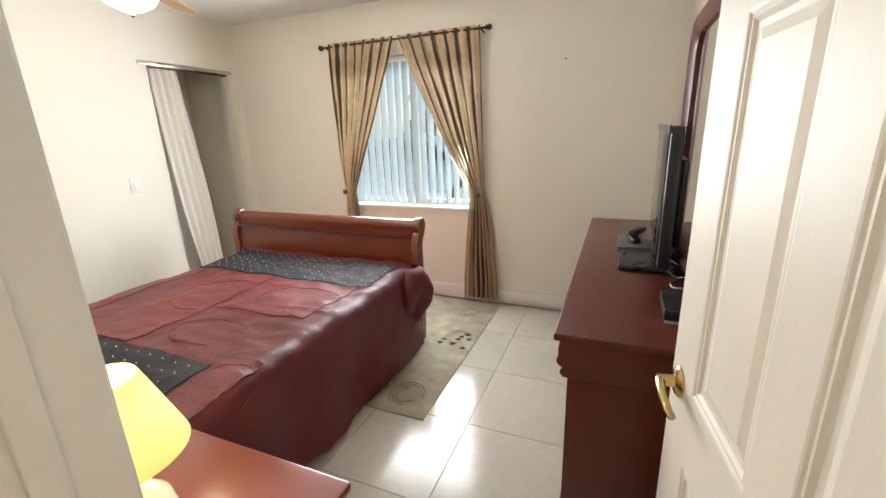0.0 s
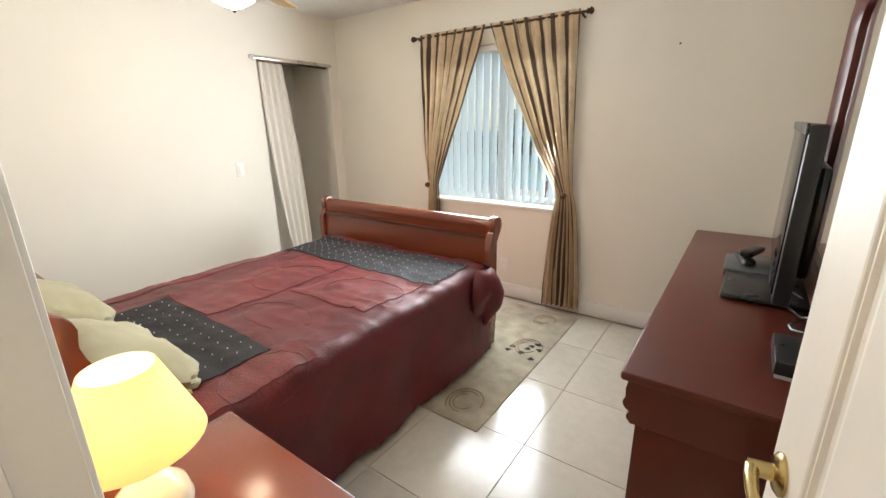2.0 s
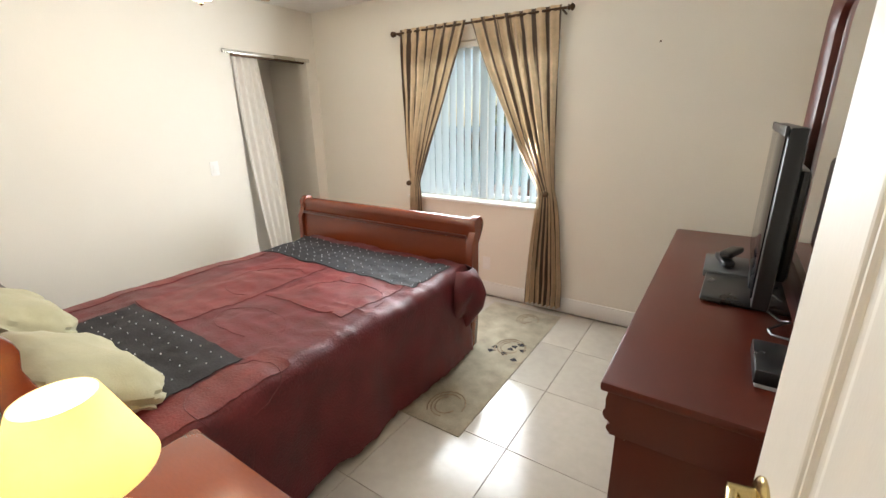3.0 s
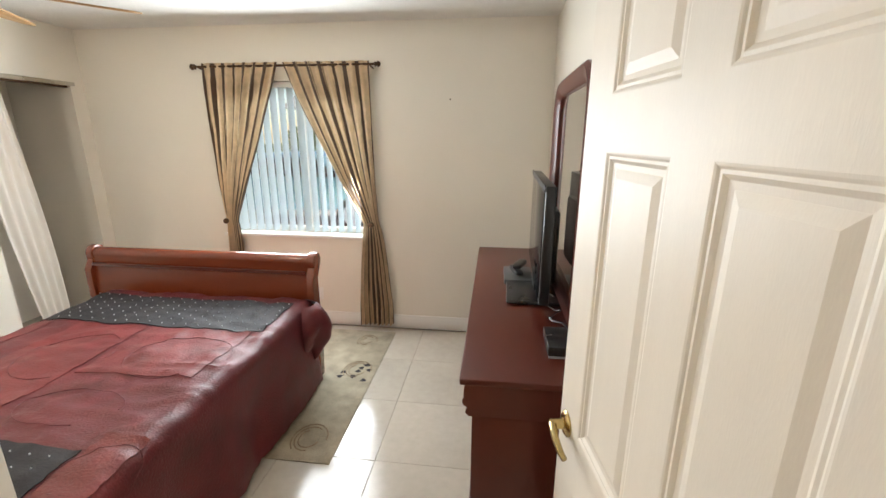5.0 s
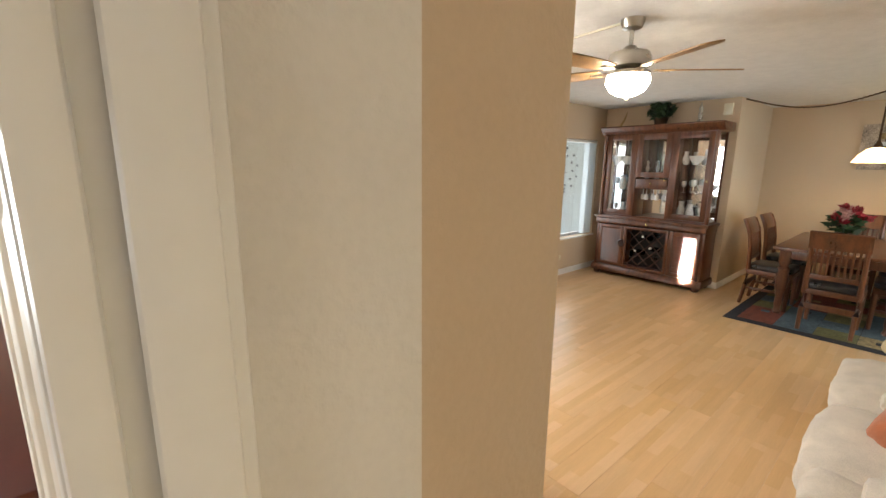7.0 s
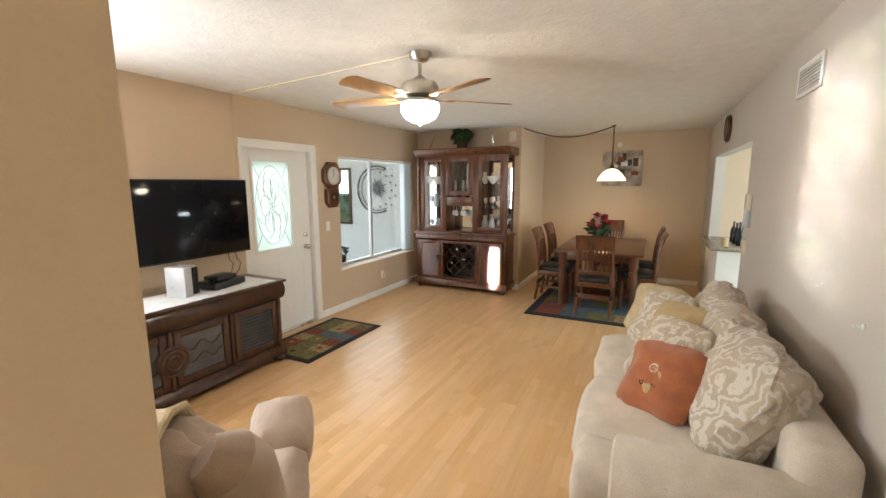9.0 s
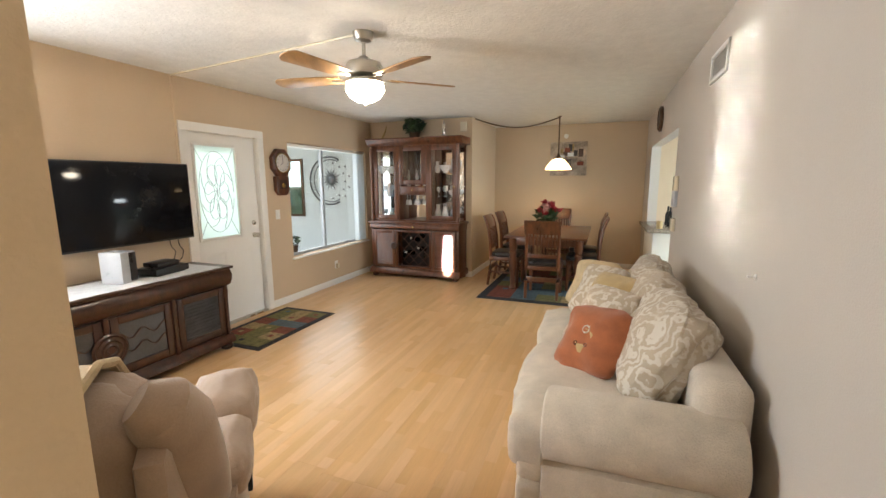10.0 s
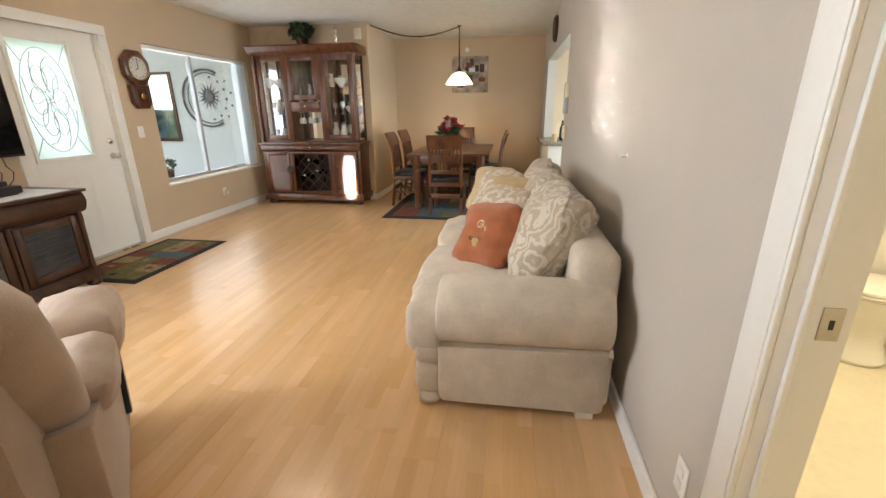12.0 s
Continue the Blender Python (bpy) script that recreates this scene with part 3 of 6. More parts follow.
def stripe_curtain():
    """Gold satin with dark branching stripes along its length, by the cloth's own UV."""
    m = mat("striped_gold_curtain", (0.70, 0.53, 0.34), 0.5, var=0.1, scale=20, fine=250, bump=0.3, sheen=0.3)
    N, L = m.node_tree.nodes, m.node_tree.links
    b = N["Principled BSDF"]
    base = b.inputs["Base Color"].links[0].from_socket
    uv = N.new("ShaderNodeUVMap")
    sep = N.new("ShaderNodeSeparateXYZ")
    L.new(uv.outputs[0], sep.inputs[0])
    nz = N.new("ShaderNodeTexNoise")
    mp = N.new("ShaderNodeMapping")
    mp.inputs["Scale"].default_value = (14, 1.6, 1)
    L.new(uv.outputs[0], mp.inputs[0])
    L.new(mp.outputs[0], nz.inputs["Vector"])
    nz.inputs["Scale"].default_value, nz.inputs["Detail"].default_value = 3.0, 6
    ph = N.new("ShaderNodeMath")
    ph.operation = "MULTIPLY_ADD"
    ph.inputs[1].default_value = 2 * math.pi * 7
    sl = N.new("ShaderNodeMath")
    sl.operation = "MULTIPLY"
    sl.inputs[1].default_value = 3.2
    L.new(nz.outputs["Fac"], sl.inputs[0])
    L.new(sep.outputs[0], ph.inputs[0])
    L.new(sl.outputs[0], ph.inputs[2])
    sn = N.new("ShaderNodeMath")
    sn.operation = "SINE"
    L.new(ph.outputs[0], sn.inputs[0])
    rp = N.new("ShaderNodeValToRGB")
    rp.color_ramp.elements[0].position, rp.color_ramp.elements[1].position = 0.38, 0.72
    L.new(sn.outputs[0], rp.inputs[0])
    mx = N.new("ShaderNodeMix")
    mx.data_type = "RGBA"
    L.new(rp.outputs[0], mx.inputs["Factor"])
    L.new(base, mx.inputs[6])
    mx.inputs[7].default_value = (0.085, 0.05, 0.032, 1)
    L.new(mx.outputs[2], b.inputs["Base Color"])
    tl, ms = N.new("ShaderNodeBsdfTranslucent"), N.new("ShaderNodeMixShader")
    L.new(mx.outputs[2], tl.inputs[0])
    ms.inputs[0].default_value = 0.35
    L.new(b.outputs[0], ms.inputs[1])
    L.new(tl.outputs[0], ms.inputs[2])
    L.new(ms.outputs[0], N["Material Output"].inputs[0])
    return m


M_CURT = stripe_curtain()


def tied_curtain(outer, inner, tie_lo, tie_hi, foot_lo, foot_hi, foot_z):
    """A gathered panel: full width at the rod, drawn in to the tie-back, loose below."""
    own = bmesh.new()
    uvl = own.loops.layers.uv.new("UVMap")
    nu, nv = 96, 48
    top, tie = 2.205, 0.96

    def at(u, v):
        if v < 0.62:
            k = v / 0.62
            z = top + (tie - top) * k
            e = k ** 1.35
            a = outer + (tie_lo - outer) * k ** 2.2
            b = inner + (tie_hi - inner) * (0.62 * k + 0.38 * e)
            amp = 0.022 + 0.012 * k
        else:
            k = (v - 0.62) / 0.38
            z = tie + (foot_z - tie) * k
            s = min(1, k * 1.25) ** 0.7
            a, b = tie_lo + (foot_lo - tie_lo) * s, tie_hi + (foot_hi - tie_hi) * s
            amp = 0.03
        x = a + (b - a) * u
        squeeze = math.exp(-((v - 0.62) / 0.05) ** 2)
        y = amp * math.sin(u * 2 * math.pi * 8 + 1.5 * noise.noise(Vector((u * 4, v * 2.2, outer)))) * (1 - 0.3 * squeeze) + 0.02 * noise.noise(Vector((u * 6, v * 5, outer)))
        y += 0.03 * math.exp(-((v - 0.66) / 0.12) ** 2)
        if v < 0.05:
            y *= 0.55
        return Vector((x, 3.425 + y * 0.8, z + 0.012 * noise.noise(Vector((u * 7, v, 3.0))) * (1 if v > 0.95 else 0)))

    vs = [[own.verts.new(at(i / nu, j / nv)) for j in range(nv + 1)] for i in range(nu + 1)]
    for i in range(nu):
        for j in range(nv):
            fc = own.faces.new((vs[i][j], vs[i + 1][j], vs[i + 1][j + 1], vs[i][j + 1]))
            for lp, (a, b) in zip(fc.loops, ((i, j), (i + 1, j), (i + 1, j + 1), (i, j + 1))):
                lp[uvl].uv = (a / nu, b / nv)
    return own


for nm, args, tx in (("window_curtain", (-2.0, -1.37, -1.97, -1.86, -1.97, -1.82, 0.08), -1.93), ("window_curtain", (-0.64, -1.33, -0.62, -0.74, -0.51, -0.80, 0.05), -0.66)):
    cu = thing(nm, "gold and brown striped satin curtain tied back at the window", "curtain", group="bedroom window curtains")
    o = part("cloth", tied_curtain(*args), M_CURT, cu)
    part("tieback", lathe([(0.001, -0.02), (0.02, -0.012), (0.024, 0), (0.02, 0.012), (0.001, 0.02)], m=pose(tx, 3.375, 0.955, 90), seg=14), M_BRONZE, cu, "round bronze tieback knob")
rod = thing("curtain_rod", "dark bronze curtain rod above the window", "curtain rod")
part("bar", tube([(-2.05, 3.425, 2.18), (-0.6, 3.425, 2.18)], 0.009), M_BRONZE, rod)
for x, s in ((-2.05, -1), (-0.6, 1)):
    part("finial", lathe([(0.009, 0), (0.02, 0.008), (0.012, 0.016), (0.024, 0.03), (0.014, 0.045), (0.001, 0.05)], m=pose(x, 3.425, 2.18, 0, 90 * s), seg=14), M_BRONZE, rod)
    part("bracket", tube([(x - s * 0.03, 3.425, 2.17), (x - s * 0.03, 3.46, 2.165), (x - s * 0.03, 3.499, 2.16)], 0.007), M_BRONZE, rod)

# closet curtain and track
cl = thing("closet_curtain", "white sheer curtain drawn aside in the closet opening", "curtain")
part("cloth", grid(lambda u, v: (-3.185 + 0.016 * math.sin(u * 2 * math.pi * 4 + 2 * v), 2.63 + u * (0.24 + 0.10 * math.sin(v * 2.6) - 0.10 * v) + 0.16 * v * v, 2.045 - v * 2.0), 60, 24), M_SHEER, cl)
tr = thing("curtain_track", "metal curtain track above the closet opening", "curtain track")
part("bar", box(-3.16, -3.135, 2.53, 3.41, 2.045, 2.075, 0.004), M_NICKEL, tr)
part("inner_bar", box(-3.2, -3.165, 2.61, 3.37, 2.03, 2.06, 0.003), M_BRONZE, tr)


def plate(name, label, x, y, z, rz, kindmat=M_WHITE, switch=True):
    p = thing(name, label, "switch" if switch else "outlet", x, y, z, rz)
    part("cover", box(-0.036, 0.036, -0.006, 0, -0.058, 0.058, 0.003), kindmat, p)
    if switch:
        part("rocker", box(-0.016, 0.016, -0.010, -0.006, -0.033, 0.033, 0.002), kindmat, p)
    else:
        for dz in (-0.022, 0.022):
            part("socket", box(-0.016, 0.016, -0.009, -0.006, dz - 0.014, dz + 0.014, 0.002), kindmat, p)
    return p


plate("light_switch", "white rocker light switch on the bedroom wall", -3.149, 2.31, 1.13, 90)
plate("wall_outlet", "white wall outlet under the bedroom window", -1.2, 3.4995, 0.29, 0, switch=False)
plate("light_switch", "white light switch beside the front door", 4.81, 3.6095, 1.14, 0)
plate("wall_outlet", "white wall outlet near the bathroom door", 1.83, -0.7445, 0.30, 180, switch=False)
o = plate("wall_outlet", "white wall outlet with a plug-in freshener", 5.96, 3.6095, 0.30, 0, switch=False)
part("plug", box(-0.025, 0.03, -0.05, -0.009, -0.05, 0.02, 0.01), M_CERAM, o)
nl = thing("picture_nail", "small dark nail in the bedroom wall", "nail", -0.03, 3.499, 1.93)
part("head", lathe([(0.002, 0), (0.002, 0.012), (0.006, 0.012), (0.006, 0.015)], m=pose(0, 0, 0, 90), seg=8), M_BRONZE, nl)

# ---- bed ----
bed = thing("sleigh_bed", "cherry wood sleigh bed with scrolled ends", "bed")


def sleigh(y, z1, s):
    """Side outline of a sleigh end: leans out and rolls over at the top."""
    return [(y - 0.02, 0.16), (y + 0.02, 0.16), (y + 0.025, 0.35), (y + 0.02 + s * 0.01, z1 - 0.22), (y + 0.015 + s * 0.025, z1 - 0.10)] + \
        [(y + s * 0.045 + a, z1 - 0.045 + b) for a, b in arc(0, 0, 0.045, -30, 210, 12)] + [(y - 0.018 + s * 0.012, z1 - 0.14), (y - 0.02, z1 - 0.25), (y - 0.02, 0.35)]


def sleigh_post(y, z1, s):
    return [(y - 0.035, 0.0), (y + 0.035, 0.0), (y + 0.042, 0.12), (y + 0.05 + s * 0.02, 0.38), (y + 0.045, 0.52), (y + 0.03 + s * 0.005, z1 - 0.16)] + \
        [(y + s * 0.05 + a, z1 - 0.05 + b) for a, b in arc(0, 0, 0.06, -40, 220, 12)] + [(y - 0.04, z1 - 0.15), (y - 0.042, 0.5), (y - 0.045, 0.36), (y - 0.04, 0.12)]


part("footboard", prism(sleigh(2.66, 0.885, 1), -2.50, -0.89, "x"), M_CHERRYL, bed)
part("footboard_moulding", box(-2.48, -0.90, 2.626, 2.645, 0.765, 0.785, 0.004), M_CHERRY, bed)
for x in (-2.54, -0.895):
    part("foot_post", prism(sleigh_post(2.66, 0.89, 1), x, x + 0.05, "x", bev=0.006), M_CHERRYL, bed)
part("headboard", prism(sleigh(0.56, 1.06, -1), -2.50, -0.86, "x"), M_CHERRYL, bed)
for x in (-2.54, -0.86):
    part("head_post", prism(sleigh_post(0.56, 1.07, -1), x, x + 0.05, "x", bev=0.006), M_CHERRYL, bed)
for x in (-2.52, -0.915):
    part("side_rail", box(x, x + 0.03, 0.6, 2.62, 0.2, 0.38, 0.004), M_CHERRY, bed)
mt = thing("mattress", "thick mattress on the sleigh bed", "mattress")
part("body", box(-2.34, -0.92, 0.61, 2.60, 0.3, 0.565, 0.05, seg=4), M_LACE, mt)

quilt = thing("comforter", "maroon patchwork satin comforter with charcoal blocks", "comforter")
QL, QR = -2.36, -0.84


def quilt_at(s, y, lift=0.0):
    """Top of the comforter at s metres across from its wall edge: flat, then over the edge and down."""
    top = QR - QL
    crease = 0.006 * (1 - min(1, abs(noise.noise(Vector((s * 3.0, y * 11, 7.0)))) * 5)) * (0.4 + s) + 0.004 * (1 - min(1, abs(noise.noise(Vector((s * 8.0, y * 5, 1.0)))) * 5))
    puff = crease + 0.012 * noise.noise(Vector((s * 2.2, y * 2.2, 0))) + 0.006 * noise.noise(Vector((s * 7, y * 7, 4))) + 0.005 * noise.noise(Vector((s * 16, y * 9, 2))) + 0.010 * abs(math.sin(s * 7.5 + 0.6 * math.sin(y * 5))) * abs(math.sin(y * 6.5))
    h = 0.598 + puff + lift
    r = 0.07
    if s < 0.05:
        return Vector((QL + s, y, h - (0.05 - s) * 1.2))
    if s <= top - r:
        return Vector((QL + s, y, h))
    a = (s - (top - r)) / r
    if a < math.pi / 2:
        return Vector((QR - r + (r + lift) * math.sin(a), y, h - r + r * math.cos(a)))
    d = (s - (top - r)) - r * math.pi / 2
    fold = 0.022 * math.sin(y * 9 + 1.3 * math.sin(y * 4)) * min(1, d * 3) + 0.012 * noise.noise(Vector((d * 5, y * 5, 9)))
    return Vector((QR + 0.02 * d + 0.10 * d * d + lift + fold, y, h - r - d))


SMAX = 1.52 - 0.07 + 0.11 + 0.50


def quilt_panel(s0, s1, y0, y1, lift, step=0.022):
    nu, nv = max(2, round((s1 - s0) / step)), max(2, round((y1 - y0) / step))
    return grid(lambda u, v: quilt_at(s0 + (s1 - s0) * u, y0 + (y1 - y0) * v, lift), nu, nv, thick=0.003)


part("cloth", quilt_panel(0, SMAX, 0.62, 2.58, 0.0), M_MAROON, quilt)
part("dark_block", quilt_panel(0.36, 1.31, 0.86, 1.17, 0.006), M_CHAR, quilt, "charcoal quilted block with pale stitches")
part("dark_band", quilt_panel(0.02, 1.43, 2.10, 2.50, 0.006), M_CHAR, quilt, "charcoal quilted band with pale stitches")
part("rose_panel", quilt_panel(0.34, 0.76, 1.18, 2.08, 0.005), M_ROSE, quilt, "lighter rose satin panel")
part("rose_panel", quilt_panel(0.79, 1.38, 1.62, 2.09, 0.005), M_ROSE, quilt)
part("rose_panel", quilt_panel(0.02, 0.16, 0.80, 2.08, 0.005), M_ROSE, quilt)
part("rose_panel", quilt_panel(1.33, 1.50, 0.70, 1.25, 0.005), M_ROSE, quilt)
st = bmesh.new()
for s0, s1, y0, y1 in ((0.36, 1.31, 0.86, 1.15), (0.02, 1.43, 2.10, 2.50)):
    a = s0 + 0.04
    while a < s1 - 0.02:
        b = y0 + 0.035
        while b < y1 - 0.01:
            p = quilt_at(a + 0.012 * math.sin(b * 90), b, 0.0105)
            join(st, box(p.x - 0.002, p.x + 0.002, p.y - 0.002, p.y + 0.002, p.z - 0.004, p.z + 0.001))
            b += 0.058
        a += 0.075
part("stitches", st, M_LACE, quilt, "pale stitch dots", kind="stuff")
for k, (cx, cy, rx, ry) in enumerate([(1.18, 1.80, 0.25, 0.2), (1.46, 1.05, 0.14, 0.16), (1.03, 1.38, 0.22, 0.12), (0.62, 1.75, 0.2, 0.22)]):
    part("quilting_line", tube([quilt_at(cx + rx * math.cos(a), cy + ry * math.sin(a), 0.006) for a in [i * 0.16 for i in range(34)]], 0.0018, 5), M_MAROON, quilt, "curved quilting seam")
bun = thing("comforter_corner", "bunched maroon comforter corner tucked round the bed post", "comforter")
part("cloth", grid(lambda u, v: (lambda r, a: (-0.875 + r * math.cos(a), 2.50 + r * math.sin(a) * 0.9, 0.615 - 0.40 * v ** 1.1 + 0.03 * math.sin(u * 9) * v))(
    (0.035 + 0.15 * math.sin(math.pi * min(1, 0.08 + v * 0.95)) ** 0.8 * (1 - 0.35 * v)) * (1 + 0.24 * math.sin(u * 15 + 2 * v) * v) + 0.01 * noise.noise(Vector((u * 6, v * 6, 2))), radians(-70 + 175 * u)), 56, 26, thick=0.004), M_MAROON, bun)
pil = thing("bed_pillow", "olive green pillow at the head of the bed", "pillow")
part("cushion", cushion(0.66, 0.40, 0.20, 0.7, 0.02, pose(-1.34, 0.74, 0.69, -30, 0, 0), 14, 1.0, 4), M_OLIVE, pil)
pil2 = copy_thing(pil, pose(-0.82, 0, 0))


# ---- nightstands and lamp ----
def nightstand(x0, x1, y0, y1):
    ns = thing("nightstand", "cherry wood nightstand beside the bed", "nightstand", group="nightstands")
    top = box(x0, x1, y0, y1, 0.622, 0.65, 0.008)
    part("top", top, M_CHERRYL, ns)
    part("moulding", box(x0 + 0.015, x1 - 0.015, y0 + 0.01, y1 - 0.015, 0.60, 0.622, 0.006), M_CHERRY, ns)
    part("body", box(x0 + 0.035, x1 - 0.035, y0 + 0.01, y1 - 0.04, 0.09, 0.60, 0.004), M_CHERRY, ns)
    for z0, z1 in ((0.13, 0.34), (0.36, 0.575)):
        d = part("drawer", box(x0 + 0.06, x1 - 0.06, y1 - 0.04, y1 - 0.024, z0, z1, 0.005), M_CHERRY, ns)
        part("knob", lathe([(0.006, 0), (0.006, 0.01), (0.014, 0.02), (0.001, 0.026)], m=pose((x0 + x1) / 2, y1 - 0.024, (z0 + z1) / 2, -90), seg=12), M_BRASS, d)
    for x in (x0 + 0.03, x1 - 0.07):
        part("corner_scroll", prism(arc(y1 - 0.045, 0.575, 0.026, -60, 90, 8) + [(y1 - 0.06, 0.60), (y1 - 0.06, 0.52)] + arc(y1 - 0.045, 0.535, 0.016, -90, 40, 6), x, x + 0.04, "x"), M_CHERRY, ns)
        for y in (y0 + 0.03, y1 - 0.09):
            part("foot", box(x, x + 0.05, y, y + 0.05, 0, 0.09, 0.008), M_CHERRY, ns)
    return ns


nightstand(-0.76, -0.17, 0.43, 0.85)
nightstand(-3.12, -2.56, 0.43, 0.86)
lamp = thing("table_lamp", "cream ceramic table lamp with lit cone shade", "lamp", -0.47, 0.545, 0.65)
part("base", lathe([(0.05, 0), (0.062, 0.004), (0.062, 0.014), (0.042, 0.022), (0.066, 0.05), (0.074, 0.085), (0.066, 0.12), (0.04, 0.15), (0.024, 0.17), (0.012, 0.19), (0.012, 0.27), (0.001, 0.272)], seg=32), M_CERAM, lamp)
part("shade", shell([(0.122, 0.245), (0.118, 0.258), (0.064, 0.40), (0.061, 0.407)], seg=48, thick=0.002), M_SHADE, lamp, "glowing cream cone shade")
part("bulb", lathe([(0.010, 0.27), (0.024, 0.295), (0.028, 0.32), (0.022, 0.345), (0.001, 0.36)], seg=16), M_BULB, lamp)

# ---- dresser, mirror, things on it ----
dr = thing("dresser", "long dark cherry wood dresser with scrolled corners", "dresser")
part("top", box(0.23, 0.73, 1.38, 3.17, 0.832, 0.86, 0.009), M_CHERRY, dr)
part("frieze", prism([(0.262, 0.70), (0.262, 0.73), (0.248, 0.76), (0.245, 0.80), (0.25, 0.832), (0.73, 0.832), (0.73, 0.70)], 1.40, 3.15, "y"), M_CHERRY, dr)
part("body", box(0.275, 0.73, 1.415, 3.135, 0.1, 0.70, 0.004), M_CHERRY, dr)
part("plinth", box(0.262, 0.73, 1.405, 3.145, 0.0, 0.1, 0.008), M_CHERRY, dr)
for y in (1.405, 3.10):
    part("corner_scroll", prism(arc(0.262, 0.755, 0.022, 60, 250, 8) + arc(0.268, 0.715, 0.016, 110, 270, 6) + [(0.30, 0.69), (0.30, 0.80)], y, y + 0.045, "y"), M_CHERRY, dr)
mi = thing("dresser_mirror", "tall cherry framed mirror standing on the dresser", "mirror")


def arched(y0, y1, z0, z1, r):
    return [(y0, z0), (y1, z0)] + [(y1 - r + a, z1 - r + b) for a, b in arc(0, 0, r, 0, 90, 8)] + [(y0 + r + a, z1 - r + b) for a, b in arc(0, 0, r, 90, 180, 8)]


own = bmesh.new()
oo, ii = arched(1.80, 2.76, 0.862, 1.95, 0.16), arched(1.88, 2.68, 0.96, 1.87, 0.09)
rings = []
for outl, x in ((oo, 0.715), (oo, 0.67), ([(a * 0.75 + c * 0.25, b * 0.75 + d * 0.25) for (a, b), (c, d) in zip(oo, ii)], 0.655), ([(a * 0.3 + c * 0.7, b * 0.3 + d * 0.7) for (a, b), (c, d) in zip(oo, ii)], 0.662), (ii, 0.68), (ii, 0.715)):
    rings.append([own.verts.new((x, a, b)) for a, b in outl])
for a, b in zip(rings, rings[1:]):
    for k in range(len(a)):
        own.faces.new((a[k], a[(k + 1) % len(a)], b[(k + 1) % len(a)], b[k]))
part("frame", own, M_CHERRY, mi)
part("mirror_glass", prism(arched(1.875, 2.685, 0.955, 1.875, 0.09), 0.692, 0.70, "x"), M_MIRROR, mi, "clear mirror glass")

tv = thing("bedroom_tv", "small black flat television on a stand on the dresser", "television", 0.55, 2.3, 0.86, -1.5)
part("panel", box(0.0, 0.045, -0.41, 0.42, 0.07, 0.60, 0.008), M_BLACK, tv)
part("screen", box(-0.004, 0.001, -0.385, 0.395, 0.095, 0.575, 0.001), M_SCREEN, tv, "dark glossy screen")
part("bezel", box(-0.008, 0.0, -0.415, 0.425, 0.575, 0.605, 0.003), M_BLACK, tv)
part("back_shell", box(0.045, 0.085, -0.28, 0.28, 0.12, 0.48, 0.02), M_BLACK, tv)
part("neck", box(0.0, 0.05, -0.08, 0.08, 0.02, 0.1, 0.006), M_BLACK, tv)
part("base", box(-0.14, 0.14, -0.24, 0.22, 0.0, 0.022, 0.01), M_BLACK, tv)
M_LOUVD = mat("dark_grey_plastic", (0.10, 0.105, 0.11), 0.35, var=0.05, bump=0.02)
gad = thing("remote_tray", "grey plastic tray holding two dark remotes", "tray", 0.49, 2.48, 0.86)
part("tray", box(-0.09, 0.07, -0.13, 0.13, 0.0, 0.03, 0.006), M_LOUVD, gad)
part("remote", cushion(0.05, 0.17, 0.03, 0.2, 0.0, pose(-0.02, 0.0, 0.048, 0, 0, 12), 6), M_BLACK, gad)
part("remote", cushion(0.05, 0.16, 0.03, 0.2, 0.0, pose(0.0, 0.02, 0.078, 0, 0, -20), 6), M_BLACK, gad)
dv = thing("media_box", "flat black media box on the dresser", "media player", 0.63, 1.64, 0.86)
part("case", box(-0.085, 0.06, -0.09, 0.09, 0.012, 0.05, 0.004), M_BLACK, dv)
part("foot_plate", box(-0.08, 0.055, -0.085, 0.085, 0, 0.012, 0.002), M_SILVER, dv)
cb = thing("tv_cable", "loose black cables behind the small television", "cable")
part("wire", tube([(0.62 + 0.03 * math.sin(i * 1.3), 1.75 + i * 0.035, 0.868 + 0.02 * abs(math.sin(i * 0.9))) for i in range(16)], 0.004, 6), M_BLACK, cb)
part("wire", tube([(0.60, 2.08 + 0.09 * math.sin(a), 1.18 + 0.13 * math.cos(a)) for a in [i * 0.25 for i in range(15)]], 0.004, 6), M_BLACK, cb)

# bedside rug
rug = thing("bedside_rug", "worn sand coloured flat rug beside the bed", "rug")
part("rug_field", box(-1.05, -0.48, 1.85, 3.38, 0, 0.006, 0.002), M_RUGS, rug)
for k, (cx, cy, r0) in enumerate([(-0.66, 2.02, 0.1), (-0.62, 2.75, 0.1), (-0.68, 3.2, 0.08)]):
    for j in range(3):
        part("scroll_motif", tube([(cx + (r0 - 0.02 * j) * math.cos(a), cy + (r0 - 0.02 * j) * 1.2 * math.sin(a), 0.0065) for a in [i * 0.4 + j for i in range(11)]], 0.004, 4), M_RUGP, rug)
rnd = random.Random(5)
for k in range(9):
    x, y = -0.62 + rnd.uniform(-0.1, 0.1), 2.72 + rnd.uniform(-0.12, 0.12)
    part("leaf_motif", prism([(x + 0.028 * math.cos(a + k) * (1 if i % 2 else 0.4), y + 0.02 * math.sin(a + k)) for i, a in enumerate([j * 1.047 for j in range(6)])], 0.004, 0.0075, "z"), M_RUGD, rug)


